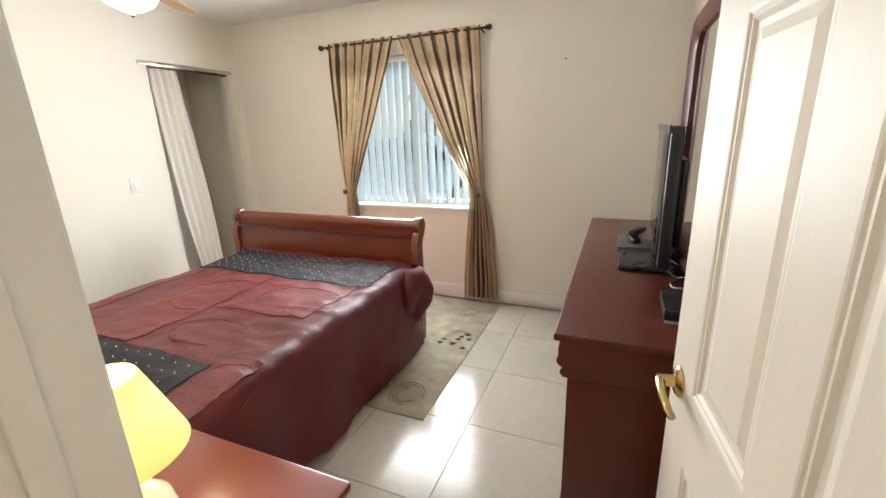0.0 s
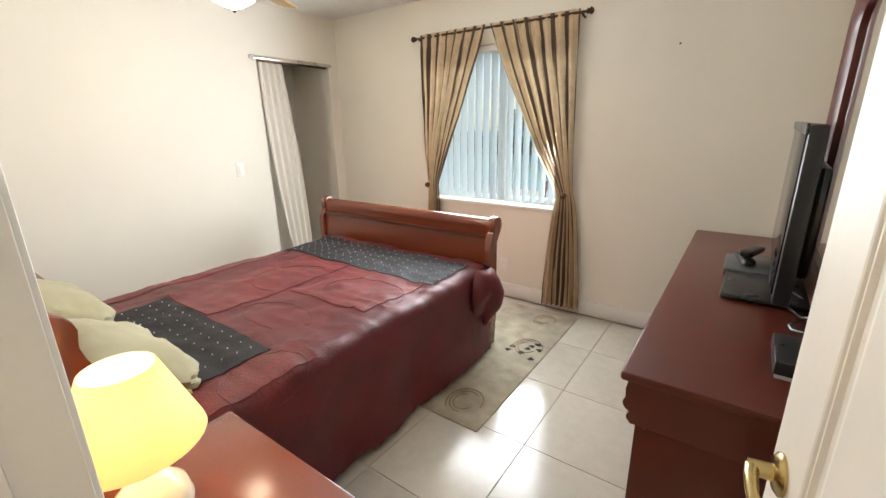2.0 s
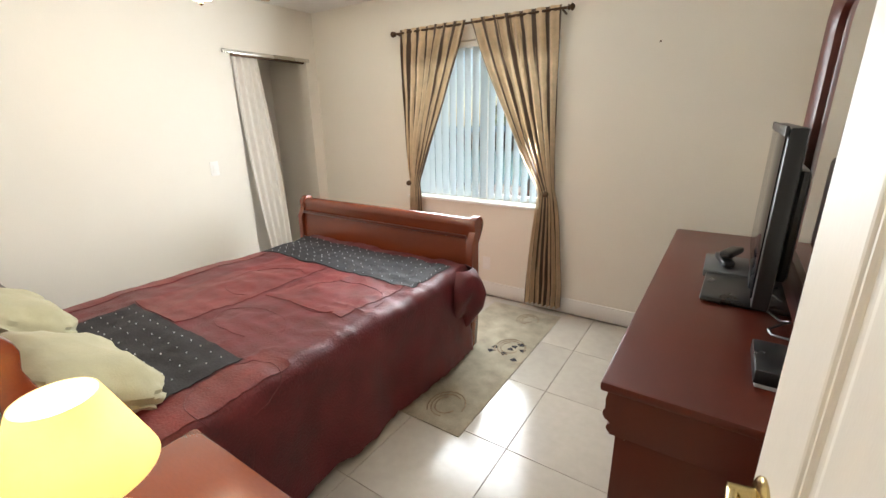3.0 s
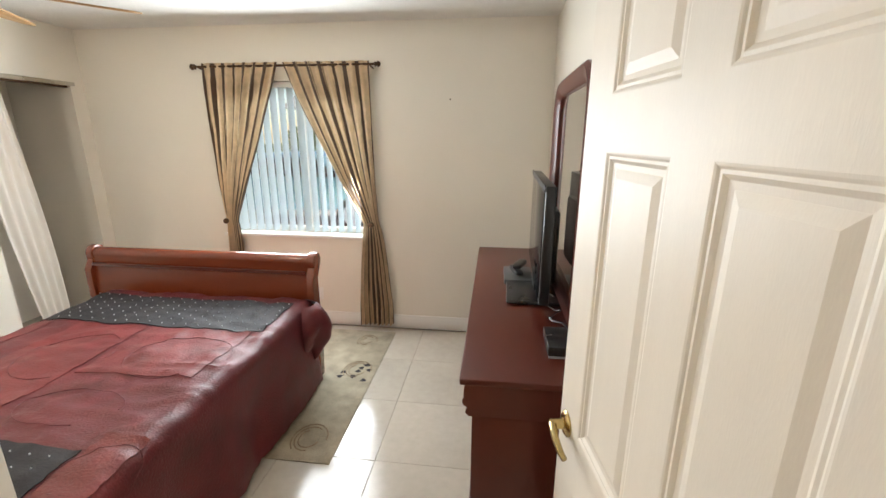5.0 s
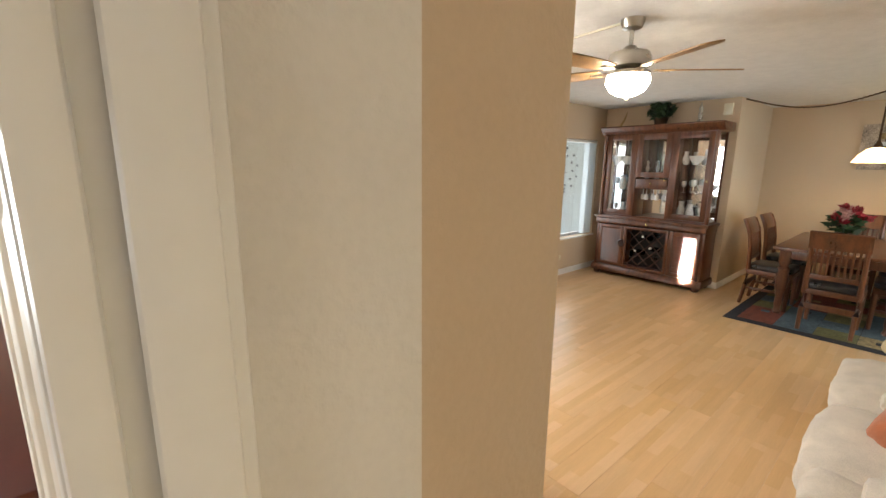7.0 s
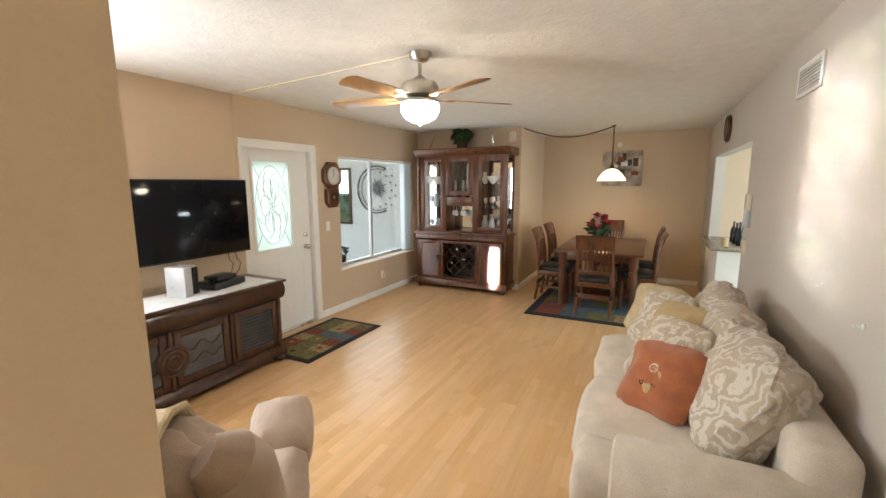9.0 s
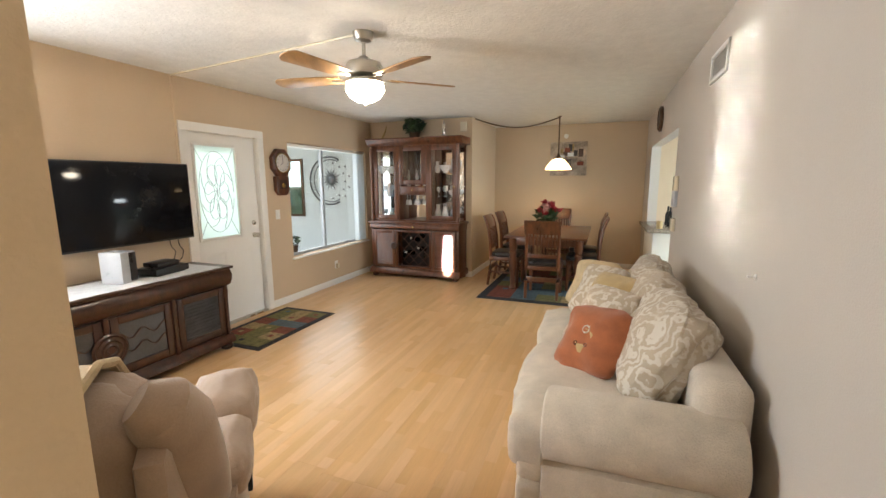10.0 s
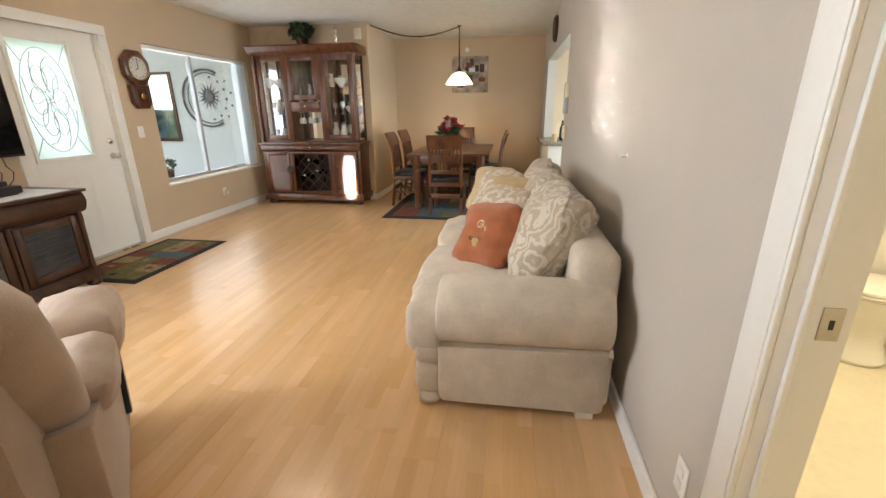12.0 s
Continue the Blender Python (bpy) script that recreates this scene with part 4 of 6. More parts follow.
# ---- ceiling fans ----
def ceiling_fan(name, label, x, y, zc, drop, turn, bowl, blade_mat, metal, blades=5, span=0.66):
    f = thing(name, label, "ceiling fan", x, y, zc, turn)
    part("canopy", lathe([(0.03, -0.06), (0.055, -0.05), (0.068, -0.02), (0.07, 0.0)], seg=24), metal, f)
    part("downrod", tube([(0, 0, -0.05), (0, 0, -drop)], 0.012), metal, f)
    z = -drop
    part("motor", lathe([(0.05, z - 0.13), (0.09, z - 0.12), (0.12, z - 0.10), (0.125, z - 0.05), (0.11, z - 0.02), (0.05, z), (0.03, z + 0.02)], seg=28), metal, f)
    part("light_bowl", lathe([(0.012, z - 0.275), (0.05, z - 0.268), (0.10, z - 0.24), (0.128, z - 0.195), (0.125, z - 0.16), (0.11, z - 0.15)], seg=32), bowl, f, "lit frosted glass bowl")
    part("bowl_rim", lathe([(0.11, z - 0.152), (0.128, z - 0.15), (0.125, z - 0.13), (0.06, z - 0.125)], seg=28), metal, f)
    part("finial", lathe([(0.001, z - 0.3), (0.012, z - 0.29), (0.008, z - 0.28), (0.014, z - 0.272)], seg=12), metal, f)
    first = None
    for i in range(blades):
        r = pose(0, 0, 0, 0, 0, 360 / blades * i)
        outline = [(0.17, -0.045), (0.3, -0.062), (span - 0.05, -0.07)] + [(span - 0.06 + 0.06 * math.cos(a), 0.07 * math.sin(a)) for a in [-1.2, -0.6, 0, 0.6, 1.2]] + [(span - 0.05, 0.07), (0.3, 0.062), (0.17, 0.045)]
        bm = prism(outline, -0.004, 0.004, "z", bev=0.002)
        bm.transform(r @ pose(0, 0, z - 0.118, 11, 0, 0))
        b = part("blade", bm, blade_mat, f)
        bm = box(0.09, 0.24, -0.014, 0.014, -0.004, 0.004, 0.003)
        bm.transform(r @ pose(0, 0, z - 0.124, 11, 0, 0))
        part("blade_iron", bm, metal, b)
    return f


M_BLADE = mat("light_oak_blade", (0.42, 0.25, 0.11), 0.35, var=0.2, scale=3, fine=40, bump=0.03, stretch=(1, 6, 1))
ceiling_fan("ceiling_fan", "bedroom ceiling fan with oak blades and lit amber bowl", -1.83, 1.68, BH, 0.15, 47, M_BOWLB, M_BLADE, M_BRASS)
ceiling_fan("ceiling_fan", "nickel ceiling fan with wooden blades and lit bowl", 3.3, 1.42, 2.5, 0.17, 26, M_BOWL, M_BLADE, M_NICKEL)


def ring_x(y0, y1, z0, z1, w, x0, x1, bm=None, bev=0.003):
    """A rectangular frame in the y-z plane."""
    bm = box(x0, x1, y0, y0 + w, z0, z1, bev, bm)
    bm = box(x0, x1, y1 - w, y1, z0, z1, bev, bm)
    bm = box(x0, x1, y0 + w, y1 - w, z1 - w, z1, bev, bm)
    return box(x0, x1, y0 + w, y1 - w, z0, z0 + w, bev, bm)


# ---- front door ----
fd = thing("door_front", "white front door with oval leaded glass, closed", "door", kind="structure")
XC = [(3.80, 4.06), (4.16, 4.42)]
leaf = six_panel(0.865, 2.02, [(0.09, 0.585), (0.0001, 0.0002)][:1], [(0.955, 1.90)], 0.044)
leaf.transform(Matrix.Translation((3.69, 3.68, 0.005)))
part("leaf", leaf, M_WHITE, fd)
for c in XC:
    bm = panel_field((c[0], c[1]), (0.18, 0.80), 0.012)
    bm.transform(Matrix.Translation((0, 3.657, 0)))
    o = part("panel", bm, M_WHITE, fd)
M_FROST = translucent("bevelled_door_glass", (0.84, 0.93, 0.90), 0.7)
g = part("glass_panel", box(3.775, 4.28, 3.676, 3.684, 0.955, 1.905), M_FROST, fd, "pale bevelled glass panel")
part("glass_frame", frame_ring(3.755, 4.30, 0.935, 1.925, 0.03, 3.645, 3.66), M_WHITE, fd)
gc = (4.0275, 3.672, 1.43)
lead = [[(gc[0] + 0.21 * math.cos(a), gc[1], gc[2] + 0.42 * math.sin(a)) for a in [i * math.pi / 18 for i in range(36)]]]
for k in range(8):
    a0 = k * math.pi / 4 + 0.2
    lead.append([(gc[0] + 0.20 * s * math.cos(a0 + 0.7 * math.sin(s * 3)), gc[1], gc[2] + 0.40 * s * math.sin(a0 + 0.7 * math.sin(s * 3))) for s in [i / 8 for i in range(9)]])
for k in range(6):
    a0 = k * math.pi / 3
    lead.append([(gc[0] + 0.09 * math.cos(a0) + 0.06 * math.cos(b), gc[1], gc[2] + 0.2 * math.sin(a0) + 0.11 * math.sin(b)) for b in [i * math.pi / 7 for i in range(15)]])
for x, z in ((3.79, 1.89), (4.265, 1.89), (3.79, 0.965), (4.265, 0.965)):
    sx, sz = (1 if x > gc[0] else -1), (1 if z > gc[2] else -1)
    lead.append([(x, gc[1], z), (gc[0] + sx * 0.15, gc[1], gc[2] + sz * 0.3)])
for line in lead:
    part("lead_came", tube(line, 0.0035, 5), M_SILVER, fd, "grey lead strip")
part("knob", lathe([(0.03, 0), (0.03, 0.006), (0.012, 0.012), (0.012, 0.035), (0.028, 0.045), (0.03, 0.06), (0.001, 0.072)], m=pose(4.47, 3.658, 0.93, 90), seg=20), M_NICKEL, fd, "round nickel knob")
part("deadbolt", lathe([(0.028, 0), (0.028, 0.01), (0.012, 0.014), (0.012, 0.024), (0.001, 0.025)], m=pose(4.47, 3.658, 1.07, 90), seg=20), M_NICKEL, fd)
part("lever", tube([(4.47, 3.60, 0.93), (4.43, 3.598, 0.93), (4.40, 3.60, 0.925)], 0.009, 8), M_NICKEL, fd)
fr = structure("trim_front_door", box(3.60, 3.695, 3.594, 3.612, 0, 2.02, 0.004), M_WHITE, "white painted front door casing")
part("casing", box(4.55, 4.64, 3.594, 3.612, 0, 2.02, 0.004), M_WHITE, fr)
part("head_casing", box(3.60, 4.64, 3.592, 3.612, 2.02, 2.105, 0.004), M_WHITE, fr)
part("jamb", box(4.545, 4.558, 3.612, 3.70, 0, 2.02, 0.002), M_WHITE, fr)
part("threshold", box(3.69, 4.555, 3.60, 3.72, 0.0, 0.02, 0.004), M_NICKEL, fr)

# ---- living room window, blinds, porch ----
w2 = structure("window_2", frame_ring(5.05, 6.90, 0.56, 2.02, 0.035, 3.71, 3.75), M_SILVER, "aluminium framed sliding living room window")
part("mullion", box(5.835, 5.88, 3.70, 3.745, 0.595, 1.985, 0.003), M_SILVER, w2)
for x0, x1 in ((5.085, 5.835), (5.88, 6.865)):
    o = part("pane", box(x0, x1, 3.726, 3.730, 0.595, 1.985), M_GLASS, w2, "clear sliding pane")
    o.visible_shadow = False
part("window_sill", box(5.03, 6.92, 3.585, 3.71, 0.535, 0.558, 0.005), M_WHITE, w2)
b2 = thing("vertical_blind", "white vertical blind drawn aside beside the window", "blind")
part("head_rail", box(5.05, 6.9, 3.63, 3.68, 1.975, 2.015, 0.004), M_WHITE, b2)
for i in range(7):
    part("vane", box(6.66 + i * 0.033, 6.664 + i * 0.033, 3.625, 3.705, 0.575, 1.975), M_BLIND, b2)
structure("wall_porch", box(7.6, 7.75, 3.83, 7.2, -0.1, 2.5), M_STUCCO, "pale stucco porch wall facing the window")
pw = structure("window_porch", box(7.575, 7.6, 5.45, 6.2, 0.85, 1.98), M_BRONZE, "dark framed porch window")
part("pane", box(7.568, 7.574, 5.50, 6.15, 0.90, 1.93), mat("reflecting_porch_glass", (0.42, 0.54, 0.55), 0.05, metal=1, var=0.03, bump=0.0, noise_rough=0.02), pw, "porch window pane reflecting the garden")
M_PEWTER = mat("weathered_pewter", (0.20, 0.21, 0.22), 0.45, metal=0.5, var=0.3, scale=14, bump=0.1)
art = thing("sun_moon_wall_art", "grey metal sun and crescent moon wall art on the porch wall", "wall art", 7.585, 4.82, 1.55)
outer_arc = [(0.45 * math.cos(radians(a)), 0.45 * math.sin(radians(a))) for a in range(-118, 119, 6)]
inner_arc = [(-0.02 + 0.375 * math.cos(radians(a)), 0.40 * math.sin(radians(a))) for a in range(-122, 123, 6)]
part("moon_rim", tube([(-0.012, a, b) for a, b in outer_arc], 0.016, 6), M_PEWTER, art)
part("moon_rim", tube([(-0.012, a, b) for a, b in inner_arc], 0.009, 6), M_PEWTER, art)
part("sun_face", lathe([(0.085, 0), (0.085, 0.008), (0.06, 0.02), (0.001, 0.024)], m=pose(0, -0.03, 0.03, 0, -90, 0), seg=20), M_PEWTER, art)
part("sun_ring", tube([(-0.016, -0.03 + 0.095 * math.cos(k * 0.2618), 0.03 + 0.095 * math.sin(k * 0.2618)) for k in range(24)], 0.007, 6, closed=True), M_PEWTER, art)
for i in range(16):
    a = i * 2 * math.pi / 16
    ca, sa = math.cos(a), math.sin(a)
    r2 = 0.22 if i % 2 else 0.18
    part("ray", prism([(-0.03 + 0.10 * ca - 0.018 * sa, 0.03 + 0.10 * sa + 0.018 * ca), (-0.03 + r2 * ca, 0.03 + r2 * sa), (-0.03 + 0.10 * ca + 0.018 * sa, 0.03 + 0.10 * sa - 0.018 * ca)], -0.010, -0.002, "x"), M_PEWTER, art)
for i in range(13):
    a = radians(-80 + i * 13)
    r = 0.34 + 0.1 * (i % 2)
    part("star", lathe([(0.022, 0), (0.018, 0.008), (0.001, 0.01)], m=pose(0, -r * math.cos(a), r * math.sin(a), 0, -90, 0), seg=6), M_PEWTER, art)


def foliage(bm, centre, radius, count, size, rnd, flat=1.0):
    for _ in range(count):
        d = Vector((rnd.gauss(0, 1), rnd.gauss(0, 1), rnd.gauss(0, 1))).normalized() * radius * rnd.uniform(0.45, 1.0)
        p = Vector(centre) + Vector((d.x, d.y, d.z * flat))
        q = Euler((rnd.uniform(-1.2, 1.2), rnd.uniform(-1.2, 1.2), rnd.uniform(0, 6.28))).to_matrix()
        s = size * rnd.uniform(0.6, 1.3)
        vs = [bm.verts.new(p + q @ Vector(c)) for c in ((-s * 0.35, 0, 0), (0, -s * 0.7, 0.1 * s), (s * 0.35, 0, 0), (0, s * 0.9, 0.1 * s))]
        bm.faces.new(vs)
    return bm


rnd = random.Random(11)
M_HEDGE = mat("sunlit_hedge_leaf", (0.12, 0.20, 0.05), 0.6, var=0.5, bump=0.0)
for hx, hy, hr in ((-6.2, 15.5, 1.3), (-3.0, 16.5, 1.2), (2.2, 15.6, 1.4), (4.2, 12, 2.0), (7.2, 13, 2.2), (10.5, 12, 2.2)):
    sh = thing("garden_shrub", "leafy green shrub on the lawn", "shrub", hx, hy, -0.12, group="garden shrubs")
    part("trunk", tube([(0, 0, 0), (0.05, 0.03, hr * 0.6), (0.1, -0.05, hr)], [0.09, 0.07, 0.03], 8), M_WALNUT, sh)
    part("crown", foliage(bmesh.new(), (0, 0, hr * 1.0), hr, 900, 0.22, rnd, 0.85), M_HEDGE, sh, kind="stuff")
M_CAR = mat("pale_blue_car_paint", (0.30, 0.48, 0.58), 0.2, metal=0.6, var=0.03, bump=0.0)
# assumed driveway, added as sunny ground to brighten the bedroom window view
structure("pavement_drive", box(-9, 1.5, 5.2, 12.5, -0.12, -0.09), M_CONC, "assumed concrete driveway, bright behind the blinds")
car = thing("parked_car", "pale blue car parked on the driveway", "car", -3.6, 8.4, -0.09)
side = [(-2.1, 0.35), (-2.15, 0.75), (-1.9, 0.95), (-1.2, 1.0), (-0.6, 1.42), (0.75, 1.45), (1.5, 1.02), (2.1, 0.95), (2.15, 0.4)]
part("body", prism(side, -0.85, 0.85, "y", bev=0.06), M_CAR, car)
for y in (-0.866, 0.866):
    for w0 in ([(-1.0, 1.02), (-0.55, 1.34), (-0.05, 1.36), (-0.05, 1.02)], [(0.05, 1.02), (0.05, 1.36), (0.65, 1.36), (1.2, 1.02)]):
        part("side_window", prism(w0, min(y, y * 0.98), max(y, y * 0.98), "y"), M_SCREEN, car)
    for x in (-1.35, 1.35):
        wh = part("wheel", lathe([(0.31, -0.1), (0.33, -0.06), (0.33, 0.06), (0.31, 0.1)], m=pose(x, y * 0.92, 0.33, 90), seg=24), M_BLACK, car)
        part("rim", lathe([(0.2, -0.105), (0.2, 0.105)], m=pose(x, y * 0.92, 0.33, 90), seg=20), M_SILVER, wh)
nb = thing("neighbour_house", "white single-storey house across the lawn", "house", -1, 20, -0.12)
part("wall", box(-8, 8, 0, 6, 0, 3.0), M_STUCCO, nb)
part("roof", prism([(-0.8, 3.0), (6.8, 3.0), (3, 4.6)], -8.5, 8.5, "x"), M_CONC, nb)
for x in (-5, 0, 5):
    part("window", box(x - 0.8, x + 0.8, -0.05, 0.02, 0.9, 2.2), M_SCREEN, nb)


def pot_plant(name, label, x, y, z, r, h, spread, leaves, material=M_BRONZE):
    p = thing(name, label, "plant", x, y, z)
    part("pot", lathe([(r * 0.7, 0), (r * 0.8, 0.005), (r, h * 0.9), (r * 1.08, h * 0.92), (r * 1.08, h), (r * 0.9, h), (r * 0.85, h * 0.85)], seg=18), material, p)
    part("foliage", foliage(bmesh.new(), (0, 0, h + spread * 0.55), spread, leaves, spread * 0.38, random.Random(3), 0.75), M_LEAF, p, kind="stuff")
    return p


pot_plant("window_plant", "small green plant in a dark pot on the porch sill", 5.28, 3.80, 0.56, 0.06, 0.12, 0.11, 60)
pot_plant("hutch_plant", "leafy green potted plant on top of the hutch", 6.88, 2.70, 2.19, 0.09, 0.10, 0.17, 260)
structure("sill_porch", box(5.0, 6.95, 3.76, 3.9, 0.53, 0.559), M_STUCCO, "pale outer window sill")

# ---- television, console ----
tv2 = thing("wall_television", "large black flat television mounted on the tan wall", "television")
part("panel", box(2.35, 3.58, 3.50, 3.55, 1.02, 1.70, 0.006), M_BLACK, tv2)
part("screen", box(2.362, 3.568, 3.496, 3.502, 1.036, 1.69, 0.001), M_SCREEN, tv2, "dark glossy screen")
part("mount", box(2.75, 3.2, 3.55, 3.609, 1.2, 1.5, 0.004), M_BLACK, tv2)
for x in (3.38, 3.46):
    part("wire", tube([(x, 3.57, 1.03), (x + 0.02, 3.58, 0.95), (x + 0.06, 3.585, 0.9), (x + 0.03, 3.57, 0.84), (x - 0.08, 3.5, 0.80)], 0.004, 6), M_BLACK, tv2)
con = thing("tv_console", "dark carved wood television console with louvred doors", "console table")
part("top", box(1.43, 3.57, 3.03, 3.56, 0.755, 0.78, 0.008), M_WALNUT, con)
part("frieze", prism([(3.08, 0.60), (3.055, 0.615), (3.035, 0.66), (3.03, 0.70), (3.045, 0.735), (3.06, 0.755), (3.55, 0.755), (3.55, 0.60)], 1.45, 3.55, "x", bev=0.006), M_WALNUT, con)
part("body", box(1.48, 3.52, 3.10, 3.55, 0.09, 0.60, 0.003), M_WALNUT, con)
part("plinth", prism([(3.05, 0.06), (3.05, 0.09), (3.07, 0.12), (3.09, 0.14), (3.55, 0.14), (3.55, 0.06)], 1.45, 3.55, "x", bev=0.005), M_WALNUT, con)
M_LOUV = mat("blue_grey_louvre_glass", (0.10, 0.11, 0.13), 0.2, var=0.2, bump=0.02)
for k, x0 in enumerate((1.53, 2.03, 2.53, 3.03)):
    d = part("door", frame_ring(x0, x0 + 0.45, 0.16, 0.585, 0.055, 3.078, 3.10, bev=0.005), M_WALNUT, con)
    part("door_glass", box(x0 + 0.055, x0 + 0.395, 3.092, 3.098, 0.215, 0.53), M_LOUV, d, "dark reflective door glass")
    for j in range(11 if k in (0, 3) else 0):
        o = box(x0 + 0.06, x0 + 0.39, -0.002, 0.002, -0.014, 0.014)
        o.transform(pose(0, 3.085, 0.232 + j * 0.0285, 25))
        part("slat", o, M_LOUV, d)
    if k in (1, 2):
        for a in (0.33, 0.43):
            part("scroll_bar", tube([(x0 + 0.06 + i * 0.03, 3.084, a + 0.03 * math.sin(i * 1.1 + k)) for i in range(12)], 0.005, 6), M_WALNUT, d)
for x in (1.49, 2.005, 2.505, 3.005, 3.505):
    part("pilaster", lathe([(0.016, 0.14), (0.02, 0.17), (0.016, 0.2), (0.018, 0.5), (0.022, 0.54), (0.018, 0.6)], x, 3.085, 0, 12), M_WALNUT, con)
for i in range(3):
    part("medallion", lathe([(0.115 - i * 0.035, 0), (0.12 - i * 0.035, 0.012), (0.105 - i * 0.035, 0.022), (0.095 - i * 0.035, 0.012)], m=pose(2.505, 3.072 - i * 0.004, 0.37, 90), seg=28), M_WALNUT, con, "round carved medallion")
for x in (1.52, 3.48):
    for y in (3.09, 3.5):
        part("bun_foot", lathe([(0.025, 0), (0.05, 0.015), (0.055, 0.035), (0.04, 0.06)], x, y, 0, 16), M_WALNUT, con)
rn = thing("table_runner", "white lace runner on the console", "runner")
part("cloth", grid(lambda u, v: (1.5 + 1.96 * u, 3.045 + 0.44 * v + 0.012 * abs(math.sin(u * 60)) * (1 if v < 0.02 else 0), 0.784 + 0.001 * math.sin(u * 40)), 120, 4, thick=0.003), M_LACE, rn)
sp = thing("loudspeaker", "silver box loudspeaker with dark front on the console", "speaker", 2.76, 3.27, 0.787, 18)
part("cabinet", box(-0.07, 0.07, -0.07, 0.10, 0, 0.235, 0.006), M_SILVER, sp)
part("grille", box(0.005, 0.068, -0.076, -0.07, 0.01, 0.225, 0.002), M_BLACK, sp)
part("grille_side", box(0.07, 0.074, -0.06, 0.09, 0.01, 0.225, 0.002), M_BLACK, sp)
cbx = thing("cable_box", "black set-top box with a modem on it", "set-top box", 3.10, 3.30, 0.787, 8)
part("case", box(-0.16, 0.16, -0.11, 0.11, 0.008, 0.06, 0.006), M_BLACK, cbx)
part("modem", box(-0.10, 0.11, -0.07, 0.09, 0.062, 0.10, 0.012), M_BLACK, cbx)
part("foot", box(-0.14, 0.14, -0.09, 0.09, 0, 0.008), M_BLACK, cbx)

# ---- door mat, dining rug: squares of pile in a dark border ----
def block_rug(name, label, x0, x1, y0, y1, cell, seed, border=0.06, z=0.0):
    r = thing(name, label, "rug")
    part("border", box(x0, x1, y0, y1, z, z + 0.008, 0.003), M_RUGD, r)
    rn_ = random.Random(seed)
    nx, ny = round((x1 - x0 - 2 * border) / cell), round((y1 - y0 - 2 * border) / cell)
    cx, cy = (x1 - x0 - 2 * border) / nx, (y1 - y0 - 2 * border) / ny
    pal = [M_RUGB, M_RUGB, M_RUGG, M_RUGR, M_RUGT] if seed == 1 else [M_RUGG, M_RUGT, M_RUGG, M_RUGT, M_RUGR, M_RUGB]
    for i in range(nx):
        for j in range(ny):
            a, b = x0 + border + i * cx, y0 + border + j * cy
            part("square", box(a + 0.002, a + cx - 0.002, b + 0.002, b + cy - 0.002, z + 0.008, z + 0.011), rn_.choice(pal), r)
            if (i + j) % 2:
                c, d, s = a + cx / 2, b + cy / 2, cell * 0.13
                part("dot", box(c - s, c + s, d - s, d + s, z + 0.011, z + 0.0135), rn_.choice([M_RUGD, M_RUGT, M_RUGR, M_RUGB]), r)
    return r


block_rug("door_mat", "block patterned mat with dark border before the front door", 3.53, 4.71, 2.77, 3.48, 0.18, 2)
block_rug("dining_rug", "slate blue block patterned rug under the dining table", 5.92, 8.3, -0.42, 1.40, 0.3, 1, 0.11)

# ---- china hutch ----
hu = thing("china_hutch", "tall brown wood china hutch with glass doors and wine rack", "hutch")
part("base_side", box(6.68, 7.07, 1.90, 1.935, 0.09, 0.86, 0.004), M_OAK, hu)
part("base_side", box(6.68, 7.07, 3.365, 3.40, 0.09, 0.86, 0.004), M_OAK, hu)
part("base_back", box(7.04, 7.07, 1.935, 3.365, 0.09, 0.86), M_OAK, hu)
part("base_plinth", prism([(6.63, 0.06), (6.63, 0.10), (6.655, 0.13), (6.67, 0.15), (7.07, 0.15), (7.07, 0.06)], 1.87, 3.43, "y", bev=0.005), M_OAK, hu)
part("drawer_rail", prism([(6.67, 0.78), (6.645, 0.80), (6.64, 0.84), (6.655, 0.87), (7.07, 0.87), (7.07, 0.78)], 1.89, 3.41, "y", bev=0.004), M_OAK, hu)
part("ledge", box(6.62, 7.07, 1.865, 3.435, 0.87, 0.905, 0.008), M_OAK, hu)
part("drawer_knob", lathe([(0.008, 0), (0.016, 0.012), (0.001, 0.02)], m=pose(6.64, 2.64, 0.825, 0, -90), seg=12), M_BRASS, hu)
for y0, y1 in ((1.95, 2.33), (2.97, 3.35)):
    d = part("louvre_door", ring_x(y0, y1, 0.16, 0.77, 0.05, 6.66, 6.685), M_OAK, hu)
    part("door_panel", box(6.676, 6.682, y0 + 0.05, y1 - 0.05, 0.21, 0.72), M_OAK, d)
    for j in range(15):
        o = box(-0.003, 0.003, y0 + 0.05, y1 - 0.05, -0.018, 0.018)
        o.transform(pose(6.668, 0, 0.23 + j * 0.0335, 0, 22))
        part("slat", o, M_OAK, d)
part("handle_disc", lathe([(0.055, 0), (0.06, 0.01), (0.045, 0.02), (0.02, 0.014), (0.001, 0.018)], m=pose(6.66, 2.985, 0.52, 0, -90), seg=20), M_WALNUT, hu)
part("rack_frame", ring_x(2.34, 2.96, 0.16, 0.77, 0.035, 6.655, 6.69), M_OAK, hu)
# black sheet stands in for the shade deep in the rack
part("rack_dark_sheet", box(6.90, 6.91, 2.34, 2.96, 0.16, 0.77), M_BLACK, hu)
